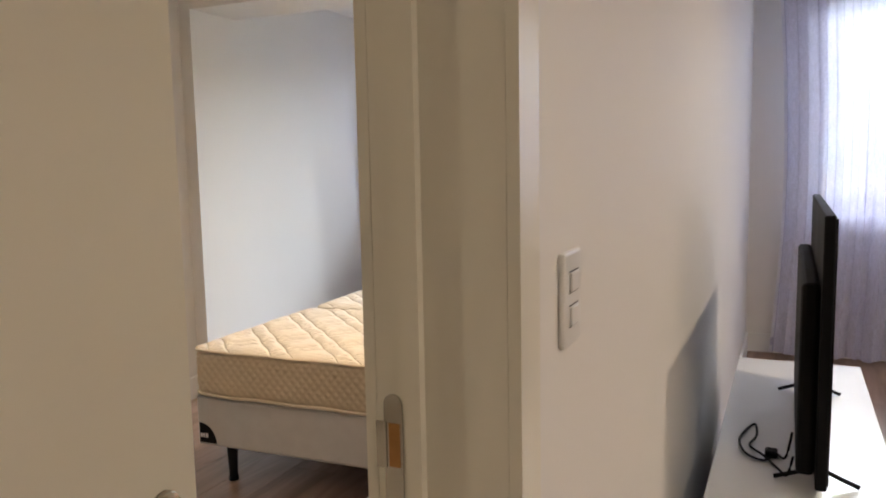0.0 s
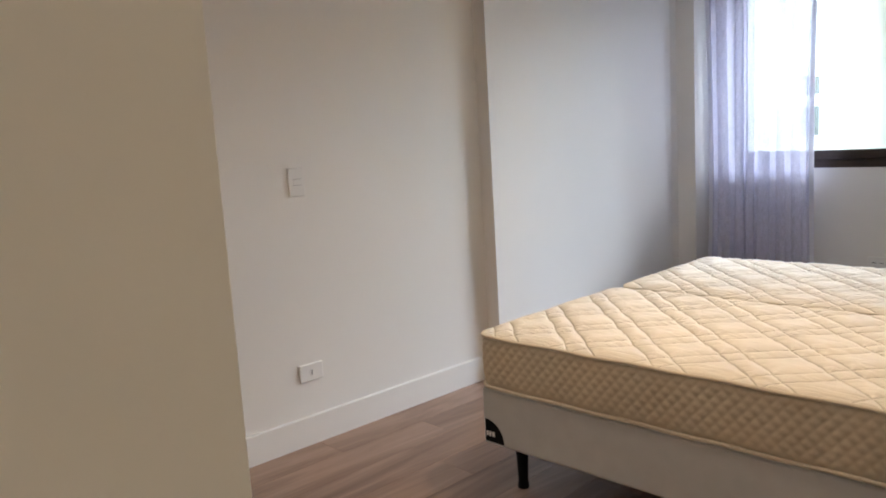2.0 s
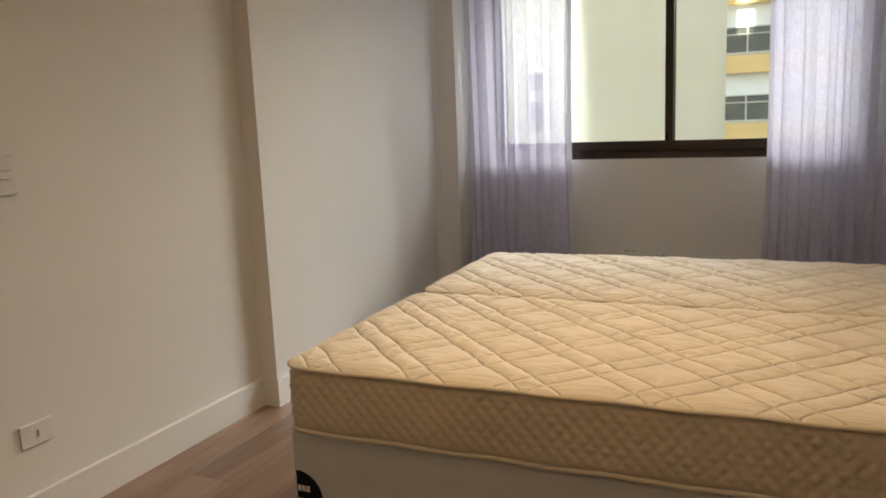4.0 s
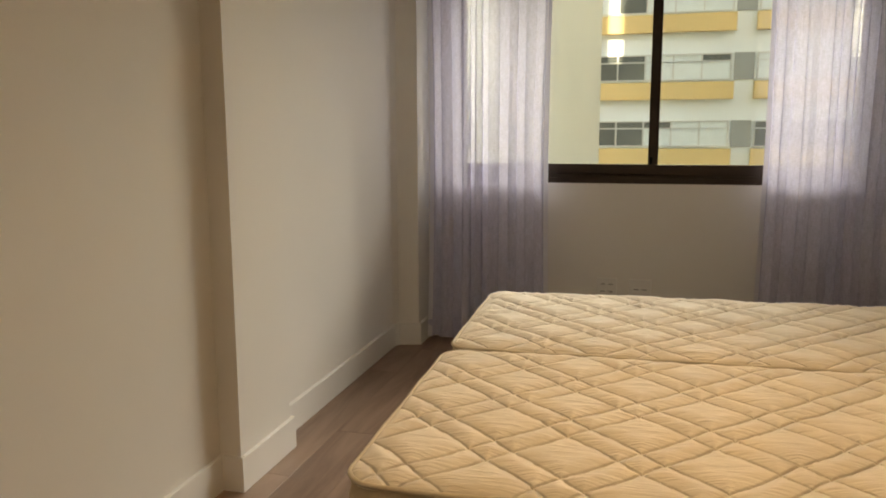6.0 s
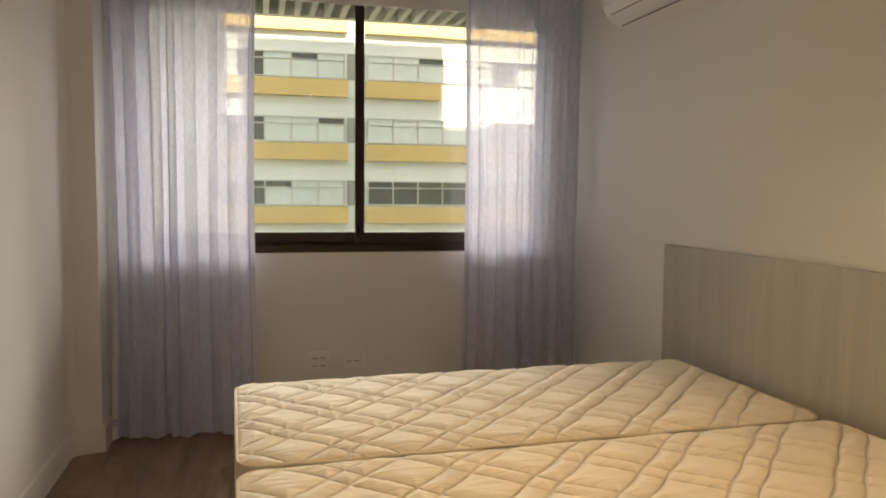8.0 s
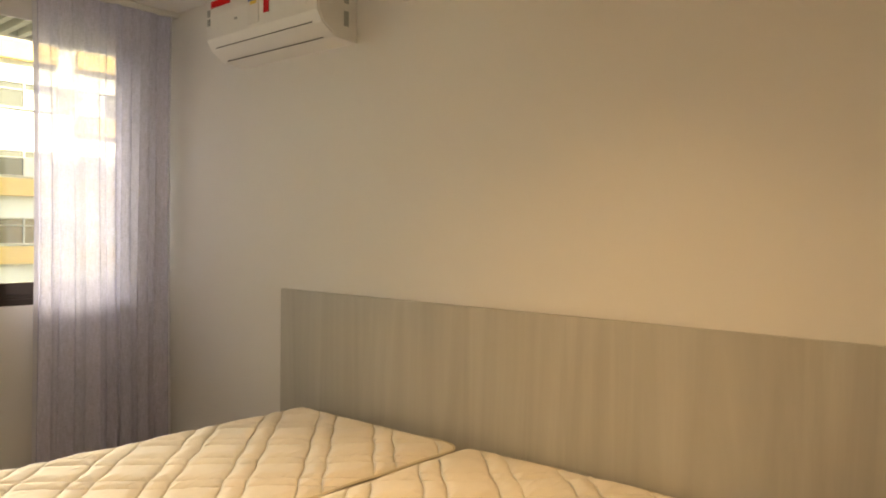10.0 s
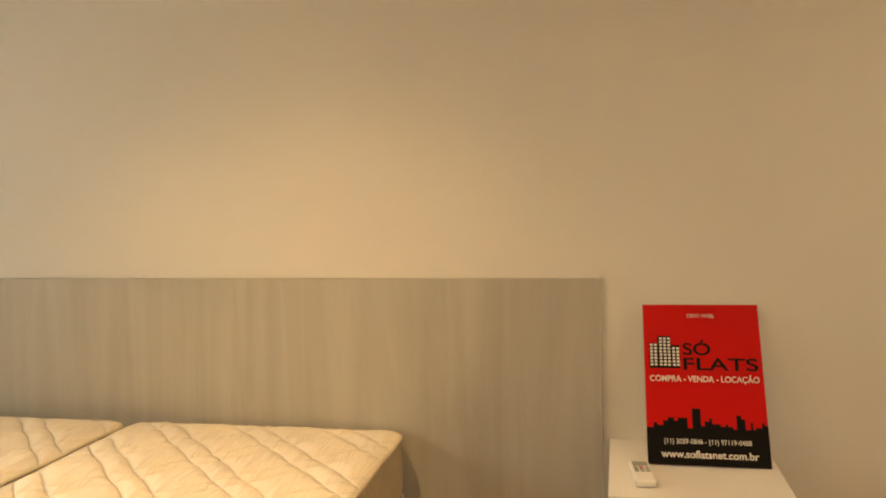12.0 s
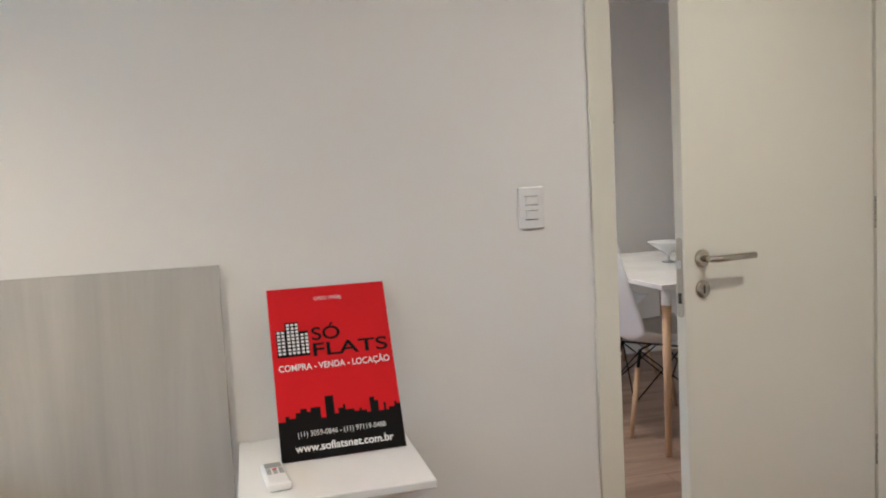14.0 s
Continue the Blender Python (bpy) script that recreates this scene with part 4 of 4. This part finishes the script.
def cable():
    cb = thing("power_cable", "loose black power cable curled on the white stand", "cable")
    path = [(-0.05, 2.34, 0.60), (-0.065, 2.36, 0.52), (-0.09, 2.42, 0.505), (-0.12, 2.36, 0.505), (-0.17, 2.40, 0.506), (-0.19, 2.52, 0.506), (-0.155, 2.66, 0.506),
            (-0.145, 2.55, 0.507), (-0.16, 2.46, 0.507), (-0.12, 2.38, 0.511), (-0.08, 2.30, 0.507), (-0.06, 2.27, 0.507), (-0.045, 2.29, 0.56)]
    pts = []
    for a, b, c, d in zip(path[:1] + path, path, path[1:], path[2:] + path[-1:]):
        for k in range(6):
            t = k / 6
            pts.append([0.5 * (2 * b[i] + (c[i] - a[i]) * t + (2 * a[i] - 5 * b[i] + 4 * c[i] - d[i]) * t * t + (3 * b[i] - a[i] - 3 * c[i] + d[i]) * t ** 3) for i in range(3)])
    bm = bmesh.new()
    bm_tube(bm, pts, 0.0034, 8)
    part("cord", bm, BLACK, cb)
    box_part("plug", (-0.118, -0.085, 2.385, 2.425, 0.503, 0.522), BLACK, cb, bevel=0.004)
    cb.matrix_basis = pose(0.075, -0.19, 0)
    return cb


cable()

TX0, TX1, TY0, TY1, TZ = 0.485, 1.95, -0.90, -0.022, 0.775


def dining_table():
    tb = thing("dining_table", "white rectangular dining table on light wooden legs", "dining table")
    box_part("tabletop", (TX0, TX1, TY0, TY1, TZ - 0.022, TZ), material("table_white", (0.80, 0.78, 0.75), 0.18, vary=0.01), tb, bevel=0.004, seg=2)
    for x, sx in ((TX0 + 0.055, -1), (TX1 - 0.055, 1)):
        for y, sy in ((TY0 + 0.055, -1), (TY1 - 0.055, 1)):
            bm = bmesh.new()
            bm_tube(bm, [(x + sx * 0.045, y + sy * 0.035, 0.0), (x, y, TZ - 0.10)], 0.014, 12, r1=0.021)
            part("leg", bm, LEGWOOD, tb)
            bm = bmesh.new()
            bm_tube(bm, [(x, y, TZ - 0.10), (x, y, TZ - 0.0225)], 0.023, 12)
            part("leg_socket", bm, PLASTIC, tb, "white leg socket")
    return tb


dining_table()


def dining_chair(at, rz):
    """Moulded shell chair; its back stands at local +y."""
    ch = thing("dining_chair", "white moulded shell chair on beech legs with wire struts", "chair", group="chairs round the table")
    bm = bmesh.new()
    nu, nv = 20, 22
    grid = []
    for j in range(nv + 1):
        v = j / nv
        row = []
        for i in range(nu + 1):
            u = 2 * i / nu - 1
            if v < 0.5:
                s = v / 0.5
                y, z = -0.21 + 0.36 * s, 0.445 - 0.030 * math.sin(math.pi * s)
            else:
                s = (v - 0.5) / 0.5
                y, z = 0.15 + 0.09 * math.sin(s * math.pi / 2) + 0.03 * s, 0.445 + 0.455 * s ** 1.15
            w = 0.225 * (1 - 0.18 * (1 - min(1, v * 3)) ** 2) * (math.sqrt(max(0.0, 1 - ((v - 0.72) / 0.30) ** 2 * 0.72)) if v > 0.72 else 1.0)
            wing = abs(u) ** 2.6
            row.append(bm.verts.new((w * u, y - 0.05 * wing * (v > 0.4) * min(1, (v - 0.4) * 4), z + 0.075 * wing * (1 - max(0, v - 0.45) * 1.8 if v > 0.45 else 1))))
        grid.append(row)
    for j in range(nv):
        for i in range(nu):
            f = bm.faces.new((grid[j][i], grid[j][i + 1], grid[j + 1][i + 1], grid[j + 1][i]))
            f.smooth = True
    bmesh.ops.recalc_face_normals(bm, faces=bm.faces)
    bmesh.ops.solidify(bm, geom=bm.faces[:], thickness=0.006)
    for f in bm.faces:
        f.smooth = True
    part("shell", bm, material("shell_white", (0.78, 0.77, 0.76), 0.35, vary=0.01) if "shell_white" not in bpy.data.materials else bpy.data.materials["shell_white"], ch)
    feet = [(-0.215, -0.22), (0.215, -0.22), (0.215, 0.21), (-0.215, 0.21)]
    tops = [(-0.11, -0.11), (0.11, -0.11), (0.11, 0.11), (-0.11, 0.11)]
    for (fx, fy), (tx, ty) in zip(feet, tops):
        bm = bmesh.new()
        bm_tube(bm, [(fx, fy, 0), (tx + (fx - tx) * 0.22, ty + (fy - ty) * 0.22, 0.32)], 0.010, 12, r1=0.015)
        part("leg", bm, LEGWOOD, ch)
        bm = bmesh.new()
        bm_tube(bm, [(tx + (fx - tx) * 0.22, ty + (fy - ty) * 0.22, 0.32), (tx, ty, 0.405)], 0.008, 8)
        part("leg_bracket", bm, BLACK, ch)
    for a in range(4):
        b = (a + 1) % 4
        for p, q in ((feet[a], tops[b]), (feet[b], tops[a])):
            k = 0.62
            bm = bmesh.new()
            lo = (tops[a][0] + (p[0] - tops[a][0]) * k, tops[a][1] + (p[1] - tops[a][1]) * k, 0.405 * (1 - k)) if p == feet[a] else (tops[b][0] + (p[0] - tops[b][0]) * k, tops[b][1] + (p[1] - tops[b][1]) * k, 0.405 * (1 - k))
            bm_tube(bm, [lo, (q[0], q[1], 0.398)], 0.0035, 6)
            part("strut", bm, BLACK, ch)
    bm = bmesh.new()
    bm_tube(bm, [(-0.11, -0.11, 0.402), (0.11, 0.11, 0.402)], 0.005, 6)
    bm_tube(bm, [(-0.11, 0.11, 0.402), (0.11, -0.11, 0.402)], 0.005, 6)
    part("seat_frame", bm, BLACK, ch)
    ch.matrix_basis = pose(*at, 0, 0, rz)
    return ch


first = dining_chair((0.97, -0.24, 0), -6)
for x, y, a in ((2.02, -0.52, -90), (1.12, -0.86, 180)):
    copy_thing(first, pose(x, y, 0, 0, 0, a))

vase = thing("glass_bowl", "shallow flared glass bowl standing on the dining table", "bowl", (1.297, -0.544, TZ))
bm = bmesh.new()
bm_lathe(bm, [(0.035, 0.0), (0.035, 0.004), (0.008, 0.012), (0.010, 0.045), (0.115, 0.115), (0.112, 0.117), (0.006, 0.050)], n=32)
part("bowl", bm, material("milky_glass", (0.70, 0.71, 0.70), 0.1, vary=0.0), vase)

panel = thing("electrical_panel", "cream plastic electrical panel box on the wall", "electrical panel")
box_part("box", (EX - 0.022, EX - 0.0005, -0.815, -0.48, 1.585, 1.975), DOOR, panel, bevel=0.005, seg=2)
box_part("cover_door", (EX - 0.030, EX - 0.0225, -0.80, -0.495, 1.65, 1.91), DOOR, panel, bevel=0.003)
box_part("gap", (EX - 0.0225, EX - 0.0221, -0.805, -0.49, 1.644, 1.649), DARKSLOT, panel)


# ---- outside ----
struct_box("ground", (-400, 400, NYO + 0.5, 600, -14.2, -14.0), ASPHALT, "grey asphalt street far below")
struct_box("wall_side_building", (-3.95, -3.50, NYO + 0.02, 31.3, -14, 26), CREAMWALL, "long plain cream-white side wall of the neighbouring wing")
sw = thing("side_window", "small white-framed window in the long side wall", "window")
for y0, y1, z0, z1 in ((8.28, 8.85, 1.46, 1.74), (8.28, 8.85, 1.04, 1.44)):
    p = box_part("sash", (-3.499, -3.485, y0, y1, z0, z1), ALU, sw)
    box_part("pane", (-3.4845, -3.480, y0 + 0.05, y1 - 0.05, z0 + 0.05, z1 - 0.05), FARGLASS, p)

# Unseen stepped block, added so its shadow falls on the facade opposite.
TOP = 23.1
bm = bmesh.new()
bm_box(bm, -14, 18, NYO - 9, NYO + 0.01, CEIL + 0.25, TOP)
bm_box(bm, -2.9, 6.2, NYO - 9, NYO + 0.01, TOP, TOP + 3.8)
structure("shade_block", bm, CREAMWALL, "unseen stepped block above, added to shade the facade opposite")
bm = bmesh.new()
bm_box(bm, -14, -3.46, NYO - 0.4, NYO + 0.01, -14, CEIL + 0.25)
bm_box(bm, EX + 0.16, 18, NYO - 0.4, NYO + 0.01, -14, CEIL + 0.25)
bm_box(bm, -3.46, EX + 0.16, NYO - 0.4, NYO + 0.01, -14, -0.25)
structure("building_front", bm, CREAMWALL, "outer wall of the same building")

louvre = thing("slatted_soffit", "row of concrete soffit slats projecting above the window outside", "sun shade")
for k in range(30):
    x = -3.05 + 0.095 * k
    bm = bmesh.new()
    bm_box(bm, x, x + 0.035, NYO + 0.012, NYO + 0.60, 2.410, 2.490)
    part("slat", bm, CONCRETE, louvre)
box_part("edge_beam", (-3.1, -0.15, NYO + 0.601, NYO + 0.66, 2.410, 2.535), CONCRETE, louvre)
box_part("slab", (-3.1, -0.15, NYO + 0.012, NYO + 0.66, 2.537, 2.635), CONCRETE, louvre)

FY = 36.0


OPEN_PANES = {(-1, 1): (2, 3), (-1, 0): (2, 3), (-1, 2): (3,), (0, 0): (0, 1, 2, 3, 4, 5, 6), (0, 2): (5,), (0, 1): (5,)}


def facade():
    """Long slab block across the street: bands of windows over yellow sills."""
    fb = thing("apartment_building", "long white apartment building across the street with yellow sill bands", "building")
    box_part("wall", (-40, 60, FY, FY + 12, -14, 22.3), FACADE, fb)
    bays = []
    x = 2.52 - 9.2 * 4
    while x < 50:
        bays.append((x, x + 8.4))
        x += 9.2
    for storey in range(-3, 8):
        b = -0.18 + 2.81 * storey
        for x0, x1 in bays:
            near = -8 < (x0 + x1) / 2 < 22 and -1 <= storey <= 3
            # One upper band is cut short where sunlight would wash its yellow out.
            box_part("sill_band", (x0, x0 + 3.45 if storey == 2 and x0 > 0 and x0 < 5 else x1, FY - 0.35, FY - 0.002, b, b + 0.73), YELLOW, fb, "yellow painted sill band")
            box_part("pier", (x1, x1 + 0.80, FY - 0.06, FY - 0.003, b + 0.80, b + 1.92), GREY, fb, "grey pier between window groups")
            wz0, wz1 = b + 0.80, b + 1.92
            wn = part("window", (lambda m: (bm_box(m, x0 + 0.1, x1 - 0.1, FY - 0.12, FY - 0.004, wz0, wz0 + 0.06), bm_box(m, x0 + 0.1, x1 - 0.1, FY - 0.12, FY - 0.004, wz1 - 0.06, wz1),
                      bm_box(m, x0 + 0.1, x1 - 0.1, FY - 0.10, FY - 0.004, wz1 - 0.34, wz1 - 0.30),
                      [bm_box(m, x0 + 0.1 + (x1 - x0 - 0.26) * k / 7, x0 + 0.16 + (x1 - x0 - 0.26) * k / 7, FY - 0.11, FY - 0.004, wz0 + 0.06, wz1 - 0.06) for k in range(8)], m)[-1])(bmesh.new()), ALU, fb)
            rnd = random.Random(int(x0 * 10) * 31 + storey)
            mode = rnd.random()
            bay = round((x0 - 2.52) / 9.2)
            for k in range(7):
                a = x0 + 0.165 + (x1 - x0 - 0.26) * k / 7
                c = x0 + 0.095 + (x1 - x0 - 0.26) * (k + 1) / 7
                m = BLIND if (mode < 0.72) != (rnd.random() < 0.13) else FARGLASS
                if bay in (-1, 0):
                    m = FARGLASS if k in OPEN_PANES.get((bay, storey), ()) else BLIND
                if near:
                    box_part("pane", (a, c, FY - 0.05, FY - 0.005, wz0 + 0.06, wz1 - 0.36), m, wn)
                    box_part("pane", (a, c, FY - 0.05, FY - 0.005, wz1 - 0.30, wz1 - 0.06), m if rnd.random() < 0.85 else FARGLASS, wn)
                elif k == 0:
                    box_part("pane", (a, x1 - 0.165, FY - 0.05, FY - 0.005, wz0 + 0.06, wz1 - 0.06), m, wn)
    return fb


facade()

# ---- floor planks ----
struct_box("floor", (-3.45, EX + 0.15, SYL - 0.15, NYO, -0.25, -0.010), SUBFLOOR, "wood-look laminate floor of long brown oak planks")
floor_ob = bpy.data.objects["floor"]


def planks():
    rnd = random.Random(11)
    w, length = 0.193, 1.28
    meshes = {}

    def plank(x0, x1, y0, y1):
        key = (round(x1 - x0, 3), round(y1 - y0, 3))
        if key not in meshes:
            bm = bmesh.new()
            bm_box(bm, 0, key[0] - 0.0006, 0, key[1] - 0.0006, -0.0095, 0)
            bmesh.ops.bevel(bm, geom=[e for e in bm.edges if all(abs(v.co.z) < 1e-6 for v in e.verts)], offset=0.0008, segments=1, affect="EDGES")
            bmesh.ops.recalc_face_normals(bm, faces=bm.faces)
            me = bpy.data.meshes.new("plank")
            bm.to_mesh(me)
            bm.free()
            me.materials.append(FLOOR)
            meshes[key] = me
        ob = new("plank", meshes[key])
        ob.location = (x0, y0, 0)
        ob.parent = floor_ob

    for xs, xe, ys, ye in ((-3.145, WX, SY, NY), (LX, EX, SYL, NY)):
        x, n = xs, 0
        while x < xe - 0.01:
            x1 = min(x + w, xe)
            y = ys
            first_len = (0.35, 0.80, 1.20, 0.55, 1.0)[n % 5]
            while y < ye - 0.01:
                y1 = min(y + (first_len if y == ys else length), ye)
                if ye - y1 < 0.1:
                    y1 = ye
                plank(x, x1, y, y1)
                y = y1
            x, n = x1, n + 1
    y, k = D0 + 0.012, 0
    plank(WX, LX, D0 + 0.012, D1 - 0.012)


planks()
